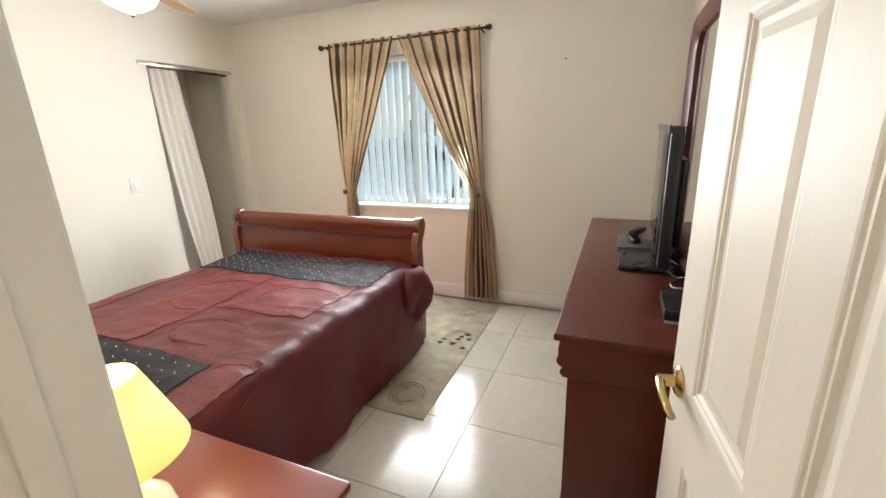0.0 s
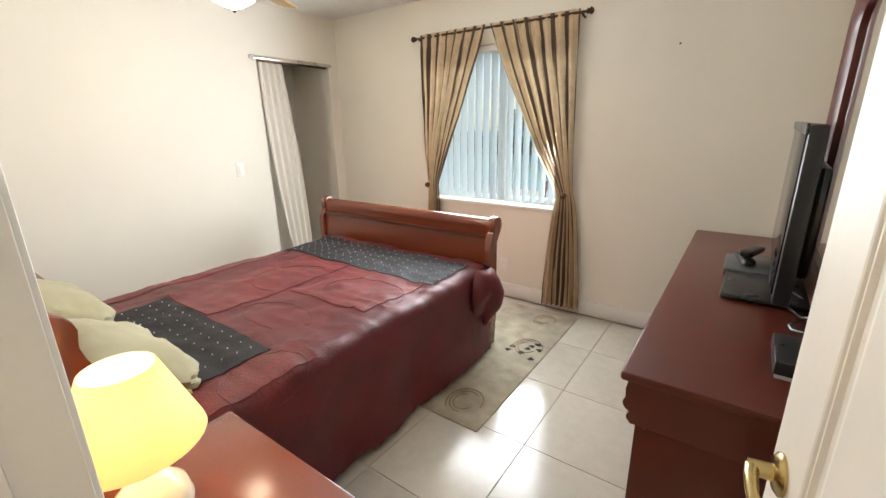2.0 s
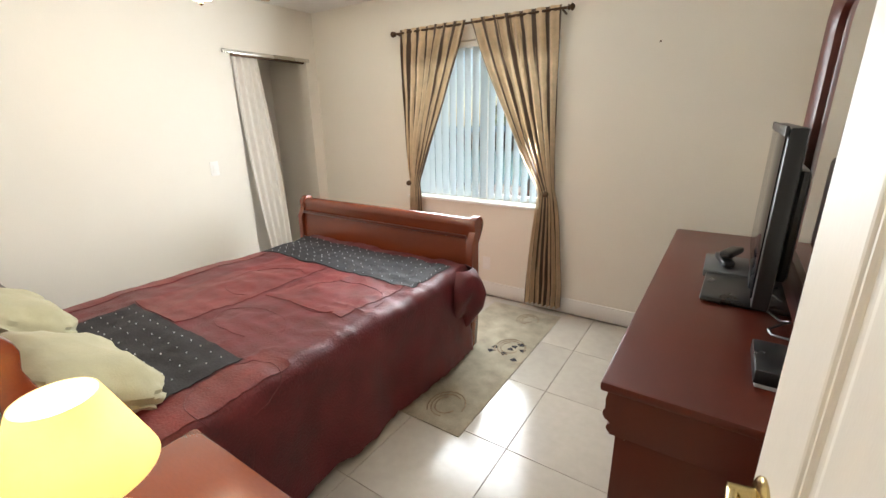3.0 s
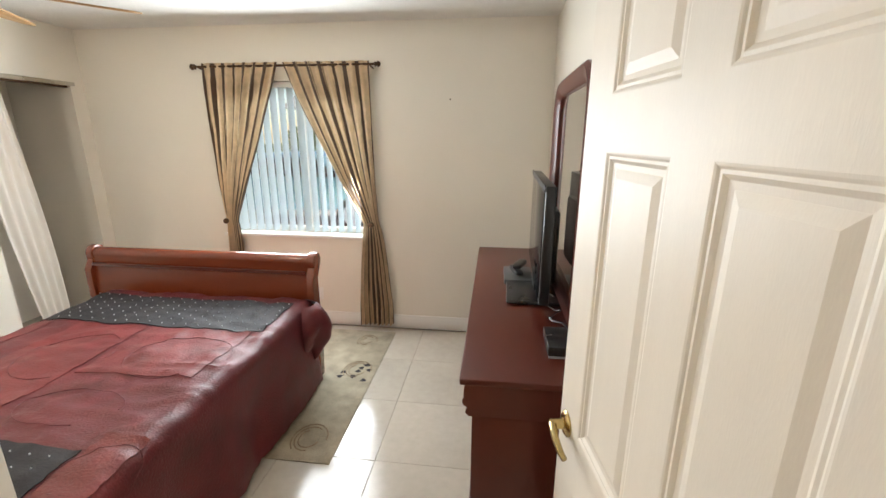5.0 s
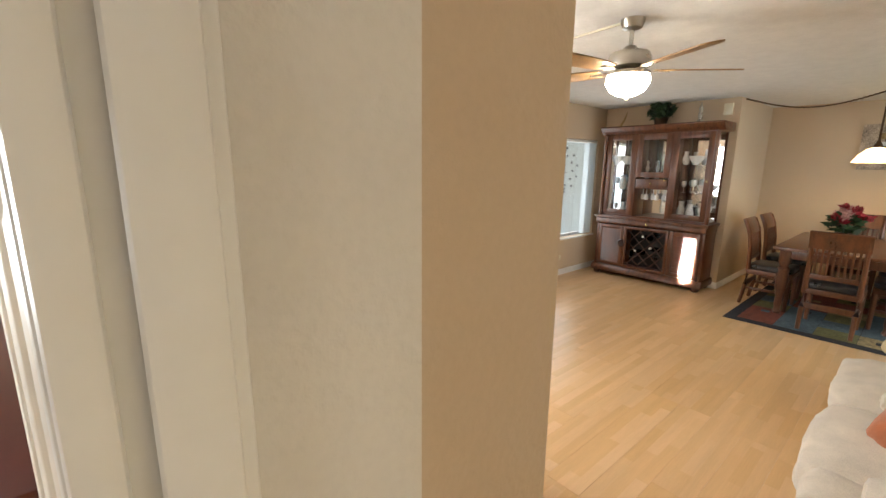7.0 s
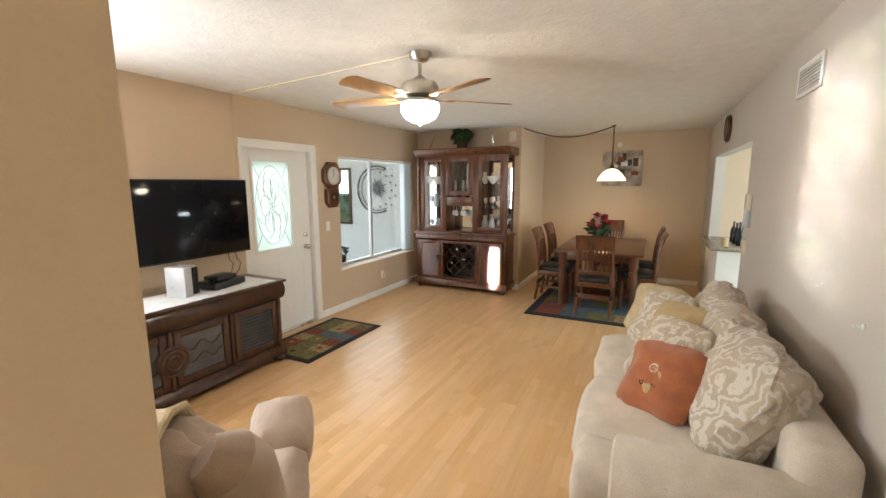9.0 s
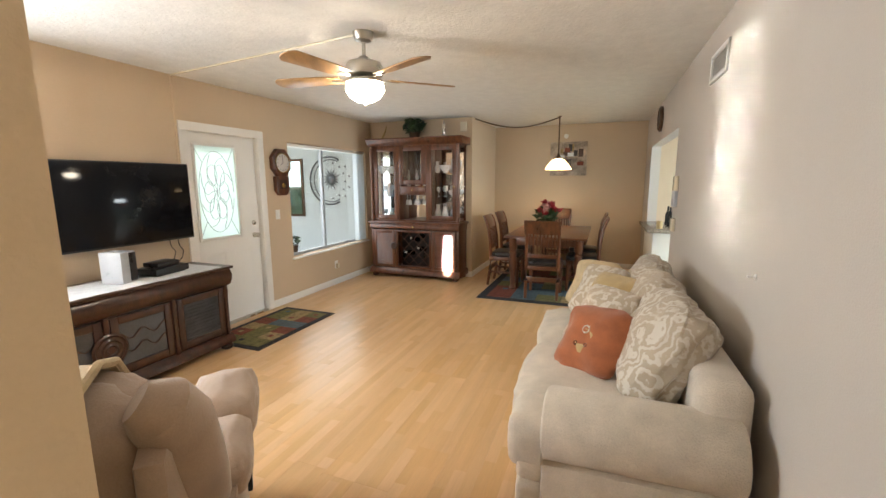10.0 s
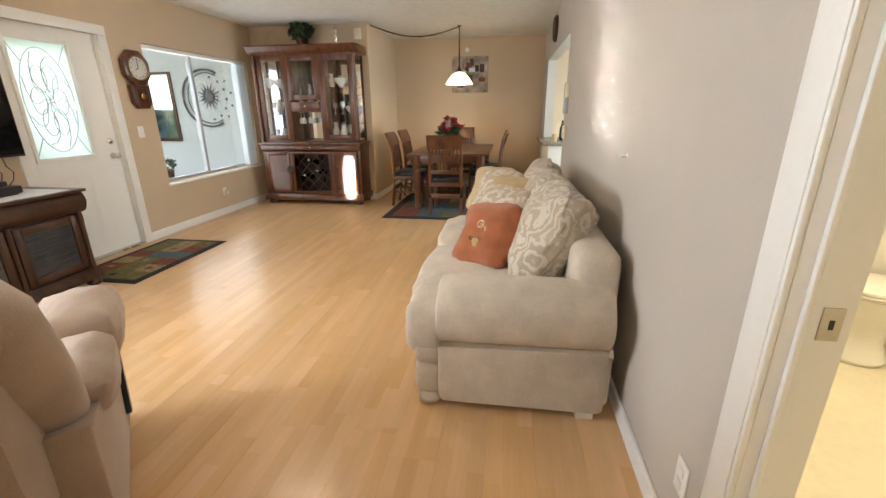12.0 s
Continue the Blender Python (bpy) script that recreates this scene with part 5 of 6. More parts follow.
for k in range(-3, 4):
    for s in (-1, 1):
        pts = []
        for i in range(41):
            y, z = 2.375 + 0.55 * i / 40, 0.465 + s * (0.55 * i / 40 - 0.275) + k * 0.165
            if 0.195 <= z <= 0.735:
                pts.append((6.68, y, z))
        if len(pts) > 3:
            part("lattice_bar", tube([pts[0], pts[-1]], 0.008, 4), M_WALNUT, hu)
for y, z in ((2.55, 0.45), (2.75, 0.38), (2.66, 0.6)):
    bo = thing("wine_bottle", "dark wine bottle lying in the hutch rack", "bottle", group="wine bottles")
    part("glass", lathe([(0.001, 0), (0.036, 0.004), (0.037, 0.17), (0.015, 0.22), (0.014, 0.27), (0.001, 0.272)], m=pose(6.88, y, z, 0, -78), seg=16), M_SCREEN, bo)
    part("foil", lathe([(0.0155, 0.235), (0.0155, 0.278), (0.001, 0.28)], m=pose(6.88, y, z, 0, -78), seg=14), M_NICKEL, bo)
# upper case
part("upper_back", box(7.05, 7.07, 1.91, 3.39, 0.905, 2.09), M_MIRROR, hu, "mirrored back panel")
part("upper_floor", box(6.73, 7.05, 1.91, 3.39, 0.905, 0.925), M_OAK, hu)
part("upper_top", box(6.72, 7.07, 1.90, 3.40, 2.07, 2.09), M_OAK, hu)
for y in (1.905, 3.365):
    part("upper_post", box(6.715, 6.755, y, y + 0.03, 0.905, 2.09, 0.004), M_OAK, hu)
    part("upper_post", box(7.03, 7.05, y, y + 0.03, 0.905, 2.09, 0.004), M_OAK, hu)
    part("turned_column", lathe([(0.022, 0), (0.028, 0.05), (0.018, 0.09), (0.022, 0.14), (0.02, 1.0), (0.028, 1.06), (0.02, 1.11), (0.026, 1.15)], 6.70, y + 0.015, 0.905, 12), M_OAK, hu)
    o = part("side_glass", box(6.755, 7.03, y + 0.012, y + 0.016, 0.93, 2.07), M_GLASS, hu)
    o.visible_shadow = False
for y in (2.44, 2.91):
    part("divider", box(6.72, 7.05, y - 0.012, y + 0.012, 0.925, 2.07, 0.002), M_OAK, hu)
part("crown", prism([(6.73, 2.08), (6.70, 2.09), (6.675, 2.12), (6.655, 2.135), (6.645, 2.165), (6.63, 2.175), (6.63, 2.19), (7.07, 2.19), (7.07, 2.08)], 1.845, 3.445, "y", bev=0.004), M_OAK, hu)
for y0, y1, z0 in ((1.94, 2.43, 0.93), (2.92, 3.36, 0.93), (2.45, 2.90, 1.48)):
    d = part("glass_door", ring_x(y0, y1, z0, 2.07, 0.075, 6.715, 6.74), M_OAK, hu)
    o = part("pane", box(6.726, 6.730, y0 + 0.075, y1 - 0.075, z0 + 0.075, 1.995), M_GLASS, d)
    o.visible_shadow = False
    part("knob", lathe([(0.006, 0), (0.013, 0.012), (0.001, 0.02)], m=pose(6.715, y0 + 0.04 if y0 < 2.9 else y1 - 0.04, 1.45, 0, -90), seg=10), M_BRASS, d)
dwr = part("small_drawer", box(6.715, 6.735, 2.46, 2.89, 1.34, 1.46, 0.006), M_OAK, hu)
part("knob", lathe([(0.006, 0), (0.013, 0.012), (0.001, 0.02)], m=pose(6.715, 2.675, 1.40, 0, -90), seg=10), M_BRASS, dwr)
for y0, y1 in ((1.94, 2.43), (2.92, 3.38)):
    for z in (1.28, 1.65):
        o = part("glass_shelf", box(6.77, 7.04, y0, y1, z, z + 0.008), M_GLASS, hu)
part("shelf", box(6.74, 7.04, 2.45, 2.90, 1.32, 1.34), M_OAK, hu)
M_CRYST = mat("cut_crystal", (0.75, 0.78, 0.80), 0.08, var=0.1, fine=60, bump=0.5)
M_CHINA = mat("pale_china", (0.66, 0.64, 0.60), 0.15, var=0.08, bump=0.0)
GOB = [(0.03, 0), (0.03, 0.003), (0.004, 0.008), (0.004, 0.07), (0.025, 0.09), (0.032, 0.12), (0.028, 0.16), (0.026, 0.16)]
VASE = [(0.03, 0), (0.045, 0.04), (0.05, 0.09), (0.025, 0.15), (0.035, 0.19), (0.03, 0.19)]
BOWL = [(0.025, 0), (0.03, 0.01), (0.07, 0.05), (0.085, 0.09), (0.08, 0.09), (0.06, 0.05), (0.001, 0.02)]
rnd = random.Random(21)
for y0, y1 in ((2.0, 2.38), (2.98, 3.32)):
    for z in (0.926, 1.289, 1.659):
        for k in range(3):
            y = y0 + (y1 - y0) * (k + 0.5) / 3
            nm, prof = rnd.choice([("goblet", GOB), ("vase", VASE), ("glass_bowl", BOWL)])
            s = rnd.uniform(0.9, 1.4)
            o = thing(nm, {"goblet": "clear stemmed crystal goblet on a hutch shelf", "vase": "pale china vase on a hutch shelf", "glass_bowl": "cut crystal bowl on a hutch shelf"}[nm], nm.replace("_", " "), 6.89 + rnd.uniform(-0.04, 0.06), y, z, group="hutch glassware")
            part("body", lathe([(r * min(s, 1.1), h * s) for r, h in prof], seg=16), M_CHINA if nm == "vase" else M_CRYST, o)
for k in range(6):
    o = thing("wine_glass", "stemmed wine glass hanging upside down in the hutch", "wine glass", 6.86 + 0.06 * (k % 2), 2.49 + k * 0.073, 1.32, group="hanging wine glasses")
    part("body", lathe([(r, -h) for r, h in GOB], seg=14), M_CRYST, o)
for k in range(3):
    o = thing("figurine", "small pale figurine behind the hutch glass", "figurine", 6.88, 2.53 + k * 0.14, 1.462, group="hutch figurines")
    part("body", lathe([(0.03, 0), (0.032, 0.05), (0.018, 0.10), (0.026, 0.15), (0.012, 0.2), (0.02, 0.23), (0.001, 0.26)], seg=12), M_CHINA, o)
o = thing("top_figurine", "slender dark and silver figurine on top of the hutch", "figurine", 6.86, 2.20, 2.19)
o2 = thing("horn_ornament", "curved tan horn ornament on top of the hutch", "ornament", 6.86, 3.22, 2.19)
part("body", tube([(0, 0.05 - 0.09 * math.sin(k * 0.22), 0.015 + 0.03 * k) for k in range(8)], [0.014, 0.016, 0.015, 0.013, 0.011, 0.009, 0.006, 0.003], 8), M_GOLD, o2)
part("body", lathe([(0.04, 0), (0.045, 0.02), (0.02, 0.05), (0.03, 0.1), (0.018, 0.15), (0.028, 0.18), (0.012, 0.22), (0.001, 0.27)], seg=14), M_NICKEL, o)
for x in (6.69, 7.02):
    for y in (1.95, 3.35):
        part("bun_foot", lathe([(0.03, 0), (0.05, 0.015), (0.052, 0.04), (0.04, 0.06)], x, y, 0, 14), M_OAK, hu)

# ---- dining set ----
tb = thing("dining_table", "brown wood dining table with turned legs", "table")
part("tabletop", box(6.42, 8.10, 0.05, 1.15, 0.745, 0.78, 0.01), M_OAK, tb)
part("apron", box(6.50, 8.02, 0.12, 1.08, 0.65, 0.745, 0.003), M_OAK, tb)
LEG = [(0.03, 0.011), (0.045, 0.03), (0.03, 0.07), (0.04, 0.12), (0.035, 0.2), (0.055, 0.32), (0.062, 0.42), (0.045, 0.50), (0.058, 0.53), (0.04, 0.56), (0.058, 0.6), (0.06, 0.745)]
for x in (6.53, 7.99):
    for y in (0.16, 1.04):
        part("leg", lathe(LEG, x, y, 0, 18), M_OAK, tb)


def dining_chair():
    """Facing +y; slatted back that curls over at the top."""
    c = thing("dining_chair", "brown wood slat-back dining chair with dark seat", "chair", group="chairs round the table")
    part("seat", cushion(0.45, 0.43, 0.09, 0.3, 0.004, pose(0, 0, 0.475), 8, 1.0, 6), M_BLACK, c, "dark padded seat")
    part("seat_frame", box(-0.225, 0.225, -0.215, 0.215, 0.39, 0.445, 0.006), M_OAK, c)
    for x in (-0.2, 0.2):
        part("front_leg", lathe([(0.018, 0.013), (0.022, 0.1), (0.026, 0.3), (0.028, 0.39)], x, 0.19, 0, 10), M_OAK, c)
        part("back_post", tube([(x, -0.25, 0.013), (x, -0.215, 0.25), (x, -0.205, 0.44), (x, -0.22, 0.7), (x, -0.25, 0.9), (x, -0.30, 1.02)], [0.02, 0.023, 0.025, 0.022, 0.02, 0.018], 8), M_OAK, c)
        part("side_stretcher", box(x - 0.01, x + 0.01, -0.2, 0.18, 0.2, 0.23, 0.004), M_OAK, c)
    part("top_rail", prism([(-0.235, 0.86), (-0.262, 0.86), (-0.285, 0.95), (-0.325, 1.03), (-0.31, 1.04), (-0.265, 0.97), (-0.245, 0.9)], -0.225, 0.225, "x", bev=0.004), M_OAK, c)
    part("lower_rail", box(-0.2, 0.2, -0.225, -0.2, 0.55, 0.60, 0.005), M_OAK, c)
    part("back_stretcher", box(-0.2, 0.2, -0.225, -0.205, 0.24, 0.30, 0.004), M_OAK, c)
    for i in range(8):
        x = -0.155 + i * 0.0443
        part("slat", prism([(-0.205, 0.59), (-0.217, 0.59), (-0.232, 0.75), (-0.262, 0.88), (-0.25, 0.88), (-0.22, 0.75)], x - 0.009, x + 0.009, "x"), M_OAK, c)
    return c


ch = dining_chair()
for k, (x, y, r) in enumerate([(6.33, 0.58, -90), (6.82, 1.18, 180), (7.55, 1.18, 178), (6.85, 0.12, 2), (7.55, 0.13, 0), (8.22, 0.62, 92)]):
    m = pose(x, y, 0.0, 0, 0, r)
    if k == 0:
        ch.matrix_basis = m
    else:
        copy_thing(ch, m)
vs = thing("flower_arrangement", "crimson and pink flower arrangement in a dark vase", "flowers", 7.10, 0.66, 0.78)
part("vase", lathe([(0.05, 0), (0.06, 0.02), (0.085, 0.09), (0.07, 0.13), (0.085, 0.15), (0.07, 0.15)], seg=18), M_BRONZE, vs)
part("leaves", foliage(bmesh.new(), (0, 0, 0.25), 0.17, 160, 0.07, random.Random(4), 0.8), M_LEAF, vs, kind="stuff")
rnd = random.Random(8)
for k in range(26):
    a, e = rnd.uniform(0, 6.28), rnd.uniform(-0.2, 1.3)
    p = Vector((math.cos(a) * math.cos(e), math.sin(a) * math.cos(e), math.sin(e) * 0.9)) * rnd.uniform(0.13, 0.19) + Vector((0, 0, 0.27))
    part("bloom", foliage(bmesh.new(), p, 0.035, 22, 0.045, rnd), M_PINK if k % 5 == 0 else M_FLOWER, vs)

# pendant on a swagged chain
pe = thing("pendant_lamp", "bronze pendant lamp with lit alabaster shade and swagged chain", "lamp", 7.55, 0.57, 0)
part("hook", lathe([(0.03, 2.49), (0.03, 2.5)], seg=12), M_BRONZE, pe)
part("stem", tube([(0, 0, 2.49), (0, 0, 2.25), (0, 0, 1.93)], [0.008, 0.009, 0.012], 8), M_BRONZE, pe)
part("socket_cap", lathe([(0.04, 1.86), (0.045, 1.88), (0.02, 1.93), (0.012, 1.95)], seg=16), M_BRONZE, pe)
part("shade", shell([(0.20, 1.70), (0.195, 1.715), (0.15, 1.79), (0.09, 1.85), (0.03, 1.875)], seg=32, thick=0.006), M_PEND, pe, "glowing alabaster dome shade")
part("bulb", lathe([(0.001, 1.71), (0.03, 1.73), (0.035, 1.77), (0.02, 1.83)], seg=14), M_BULB, pe)
part("chain", tube([(-0.35 * u, 1.24 * u, 2.485 - 0.14 * math.sin(math.pi * u) + 0.004 * math.sin(u * 180)) for u in [i / 60 for i in range(61)]], 0.009, 6), M_BRONZE, pe, "dark swagged chain")

pic = thing("framed_canvas", "square abstract brown and white canvas on the dining wall", "picture", 8.575, 0.50, 1.62)
part("canvas", box(-0.03, 0.0, -0.31, 0.31, 0, 0.58, 0.004), mat("abstract_canvas_ground", (0.55, 0.45, 0.36), 0.8, var=0.5, scale=5, fine=60), pic)
rnd = random.Random(17)
for k in range(14):
    y, z, a, b = rnd.uniform(-0.27, 0.17), rnd.uniform(0.02, 0.42), rnd.uniform(0.05, 0.13), rnd.uniform(0.04, 0.14)
    part("paint_block", box(-0.0325 - 0.0002 * k, -0.030, y, y + a, z, z + b), [M_WALNUT, M_LACE, M_RUGR, M_BLACK, M_RUGT][k % 5], pic)
sd = thing("smoke_detector", "small white detector on the dining wall", "detector", 8.579, 0.55, 2.30)
part("body", lathe([(0.04, 0), (0.04, 0.02), (0.03, 0.03)], m=pose(0, 0, 0, 0, -90), seg=16), M_WHITE, sd)
jb = thing("junction_box", "small white box high on the corner wall", "box", 7.079, 1.95, 2.36)
part("body", box(-0.04, 0, -0.05, 0.05, -0.07, 0.07, 0.004), M_CERAM, jb)
cn = thing("cord_cover", "tan painted cord cover along ceiling and wall", "cord cover")
part("ceiling_run", tube([(3.3, 1.46, 2.494), (3.58, 3.60, 2.494)], 0.008, 6), M_CERAM, cn)
part("wall_run", box(3.572, 3.594, 3.598, 3.609, 1.0, 2.495, 0.002), M_TAN, cn)

# wall clock with pendulum case
ck = thing("pendulum_clock", "octagonal oak wall clock with pendulum case", "clock", 4.88, 3.609, 1.76)
octo = [(0.165 * math.cos(radians(22.5 + 45 * i)), 0.18 * math.sin(radians(22.5 + 45 * i))) for i in range(8)]
part("case", prism(octo, -0.06, 0, "y", bev=0.01), M_OAK, ck)
part("face", lathe([(0.11, 0), (0.11, 0.004), (0.001, 0.005)], m=pose(0, -0.06, 0, 90), seg=28), M_CHINA, ck, "pale clock face")
part("rim", tube([(0.115 * math.cos(i * 0.2244), -0.064, 0.115 * math.sin(i * 0.2244)) for i in range(28)], 0.008, 6, closed=True), M_BRASS, ck)
part("minute_hand", box(-0.003, 0.003, -0.069, -0.067, -0.01, 0.08), M_BLACK, ck)
part("hour_hand", tube([(0, -0.068, 0), (-0.045, -0.068, -0.025)], 0.003, 4), M_BLACK, ck)
for i in range(12):
    a = i * math.pi / 6
    part("hour_mark", box(0.088 * math.cos(a) - 0.005, 0.088 * math.cos(a) + 0.005, -0.067, -0.0645, 0.088 * math.sin(a) - 0.005, 0.088 * math.sin(a) + 0.005), M_BLACK, ck)
part("pendulum_case", prism([(-0.11, -0.16), (0.11, -0.16), (0.11, -0.33), (0.06, -0.39), (-0.06, -0.39), (-0.11, -0.33)], -0.055, 0, "y", bev=0.008), M_OAK, ck)
part("pendulum_window", box(-0.065, 0.065, -0.058, -0.054, -0.31, -0.20), M_WALNUT, ck)
part("pendulum_bob", lathe([(0.03, 0), (0.03, 0.004), (0.001, 0.006)], m=pose(0, -0.058, -0.27, 90), seg=16), M_BRASS, ck)
# south wall fittings
vt = thing("air_vent", "white louvred air vent high on the wall", "vent", 3.88, -0.744, 2.24)
part("frame", frame_ring(-0.21, 0.21, -0.09, 0.09, 0.025, 0, 0.012), M_WHITE, vt)
for i in range(7):
    o = box(-0.185, 0.185, -0.001, 0.001, -0.01, 0.01)
    o.transform(pose(0, 0.008, -0.055 + i * 0.018, 35))
    part("slat", o, M_WHITE, vt)
wc = thing("round_wall_clock", "dark round wall clock high on the wall", "clock", 6.73, -0.744, 2.28)
part("case", lathe([(0.15, 0), (0.155, 0.02), (0.135, 0.04), (0.13, 0.03), (0.001, 0.03)], m=pose(0, 0, 0, -90), seg=28), M_BRONZE, wc)
for z, s in ((1.50, 0.055), (1.12, 0.05), (1.36, 0.06)):
    th = thing("thermostat", "small wall mounted thermostat box", "thermostat", 5.12, -0.744, z)
    part("body", box(-s, s, 0, 0.035, -s * 1.2, s * 1.2, 0.008), M_CERAM if z != 1.36 else M_SILVER, th)
# white knob standing in for the rounded lower tip of the light patch
hk = thing("wall_hook", "small white knob at the light patch's lower tip", "hook", 2.84, -0.744, 1.12)
part("body", lathe([(0.012, 0), (0.012, 0.004), (0.004, 0.01), (0.006, 0.03), (0.001, 0.034)], m=pose(0, 0, 0, -90), seg=10), M_WHITE, hk)


# ---- sofa ----
def palm_cloth():
    m = mat("palm_print_cloth", (0.46, 0.38, 0.28), 0.9, var=0.08, scale=9, fine=240, bump=0.5, sheen=0.2)
    N, L = m.node_tree.nodes, m.node_tree.links
    b = N["Principled BSDF"]
    base = b.inputs["Base Color"].links[0].from_socket
    co = N.new("ShaderNodeTexCoord")
    wv = N.new("ShaderNodeTexWave")
    wv.inputs["Scale"].default_value, wv.inputs["Distortion"].default_value, wv.inputs["Detail"].default_value, wv.inputs["Detail Scale"].default_value = 2.4, 30, 6, 2.0
    nz = N.new("ShaderNodeTexNoise")
    nz.inputs["Scale"].default_value = 3.0
    mu = N.new("ShaderNodeMath")
    mu.operation = "MULTIPLY"
    L.new(co.outputs["Object"], wv.inputs["Vector"])
    L.new(co.outputs["Object"], nz.inputs["Vector"])
    L.new(wv.outputs["Fac"], mu.inputs[0])
    L.new(nz.outputs["Fac"], mu.inputs[1])
    rp = N.new("ShaderNodeValToRGB")
    rp.color_ramp.elements[0].position, rp.color_ramp.elements[1].position = 0.22, 0.42
    L.new(mu.outputs[0], rp.inputs[0])
    mx = N.new("ShaderNodeMix")
    mx.data_type = "RGBA"
    L.new(rp.outputs[0], mx.inputs["Factor"])
    L.new(base, mx.inputs[6])
    mx.inputs[7].default_value = (0.60, 0.55, 0.47, 1)
    L.new(mx.outputs[2], b.inputs["Base Color"])
    return m


M_PALM = palm_cloth()
sf = thing("sofa", "oatmeal upholstered sofa with rolled arms against the wall", "sofa")
part("base", box(2.44, 4.62, -0.69, 0.16, 0.05, 0.30, 0.025, seg=3), M_SOFA, sf)


def rolled_arm(x, s):
    o = [(x + 0.028 * s, 0.045), (x + 0.27 * s, 0.045), (x + 0.27 * s, 0.38)] + [(x + 0.14 * s + 0.165 * s * math.cos(radians(a)), 0.475 + 0.155 * math.sin(radians(a))) for a in range(-30, 226, 12)] + [(x + 0.062 * s, 0.352), (x + 0.03 * s, 0.335)]
    bm = prism(o, -0.665, 0.08, "y", bev=0.03)
    for v in bm.verts:
        v.co += Vector((1, 0.6, 1)) * 0.006 * noise.noise(v.co * 6)
    return bm


part("arm", rolled_arm(2.365, 1), M_SOFA, sf)
part("arm", rolled_arm(4.67, -1), M_SOFA, sf)
for x in (2.41, 4.45):
    for z, h in ((0.135, 0.17), (0.265, 0.11)):
        part("arm_front", cushion(0.23, 0.14, h, 0.12, 0.006, pose(x + 0.12, 0.125, z), 10, x, 5), M_SOFA, sf)
part("back", box(2.50, 4.60, -0.70, -0.50, 0.28, 0.76, 0.06, seg=4), M_SOFA, sf)
part("seat_cushion", cushion(0.85, 0.82, 0.22, 0.22, 0.015, pose(3.12, -0.12, 0.385, -2, 0, 0), 16, 2.0, 6), M_SOFA, sf)
part("seat_cushion", cushion(0.85, 0.82, 0.22, 0.22, 0.015, pose(3.97, -0.12, 0.385, -2, 0, 0), 16, 5.0, 6), M_SOFA, sf)
part("seat_front", cushion(0.36, 0.24, 0.28, 0.1, 0.008, pose(2.60, 0.125, 0.365), 12, 4, 4), M_SOFA, sf)
for x in (2.455, 4.58):
    part("bun_foot", lathe([(0.03, 0), (0.052, 0.015), (0.054, 0.035), (0.035, 0.06)], x, 0.125, 0, 16), M_SOFA, sf)
    part("back_foot", box(x - 0.045, x + 0.035, -0.625, -0.545, 0, 0.05, 0.006), M_WHITE, sf, "white block foot")
for k, (x, z, t, s) in enumerate([(3.02, 0.70, 62, 0.0), (3.62, 0.69, 64, 2.0), (4.15, 0.70, 62, 5.0)]):
    bc = thing("back_cushion", "taupe palm-print back cushion propped on the sofa", "cushion", group="sofa back cushions")
    part("cover", cushion(0.68, 0.54, 0.30, 0.42, 0.022, pose(x, -0.42, z, -t, 0, 4 - 3 * k), 18, s, 4.2), M_PALM, bc)
for nm, label, mt_, ps, sz in (
        ("throw_pillow", "rust orange printed throw pillow on the sofa seat", M_RUST, pose(3.14, -0.10, 0.64, -55, 6, 52), 0.40),
        ("throw_pillow", "palm-print throw pillow leaning on the sofa", M_PALM, pose(3.45, -0.14, 0.66, -55, 0, 40), 0.46),
        ("throw_pillow", "olive gold throw pillow on the sofa", M_GOLD, pose(3.80, -0.18, 0.67, -58, 0, 38), 0.46),
        ("throw_pillow", "palm-print throw pillow at the sofa end", M_PALM, pose(4.08, -0.12, 0.68, -60, 0, 45), 0.44),
        ("throw_pillow", "tan throw pillow against the far sofa arm", M_THROW, pose(4.32, -0.08, 0.68, -62, 0, 55), 0.42)):
    pl = thing(nm, label, "pillow", group="sofa throw pillows")
    part("cover", cushion(sz, sz, 0.17, 0.8, 0.012, ps, 12, sz * 9, 5), mt_, pl)
    if mt_ is M_RUST:
        for a, b, r, mm in ((0.0, 0.02, 0.085, M_GOLD), (-0.035, 0.06, 0.016, M_BLACK), (0.035, 0.06, 0.016, M_BLACK), (0.0, -0.03, 0.035, M_PALM)):
            part("print_patch", lathe([(0.001, 0.055), (r * 0.6, 0.075), (r, 0.06), (r * 0.98, 0.05)], m=ps @ pose(a, b, 0.012 if r < 0.05 else 0.008), seg=16), mm, pl)

# ---- recliner ----
rc = thing("recliner", "taupe microsuede recliner turned towards the room", "armchair", 1.54, 1.54, 0, -46)
part("base", box(-0.40, 0.40, -0.40, 0.36, 0.05, 0.36, 0.03, seg=3), M_SUEDE, rc)
part("foot_frame", box(-0.34, 0.34, -0.3, 0.3, 0.0, 0.05), M_BLACK, rc)
part("seat", cushion(0.58, 0.62, 0.22, 0.25, 0.015, pose(0, 0.10, 0.42), 12, 1, 5), M_SUEDE, rc)
part("footrest", cushion(0.6, 0.14, 0.34, 0.2, 0.01, pose(0, 0.42, 0.25), 10, 2, 5), M_SUEDE, rc)
def ruffled(bm, amount):
    """Small gathers in stuffed cloth."""
    for v in bm.verts:
        v.co += Vector((1, 1, 1)) * amount * noise.noise(Vector((v.co.x * 34, v.co.y * 9, v.co.z * 14)))
    return bm


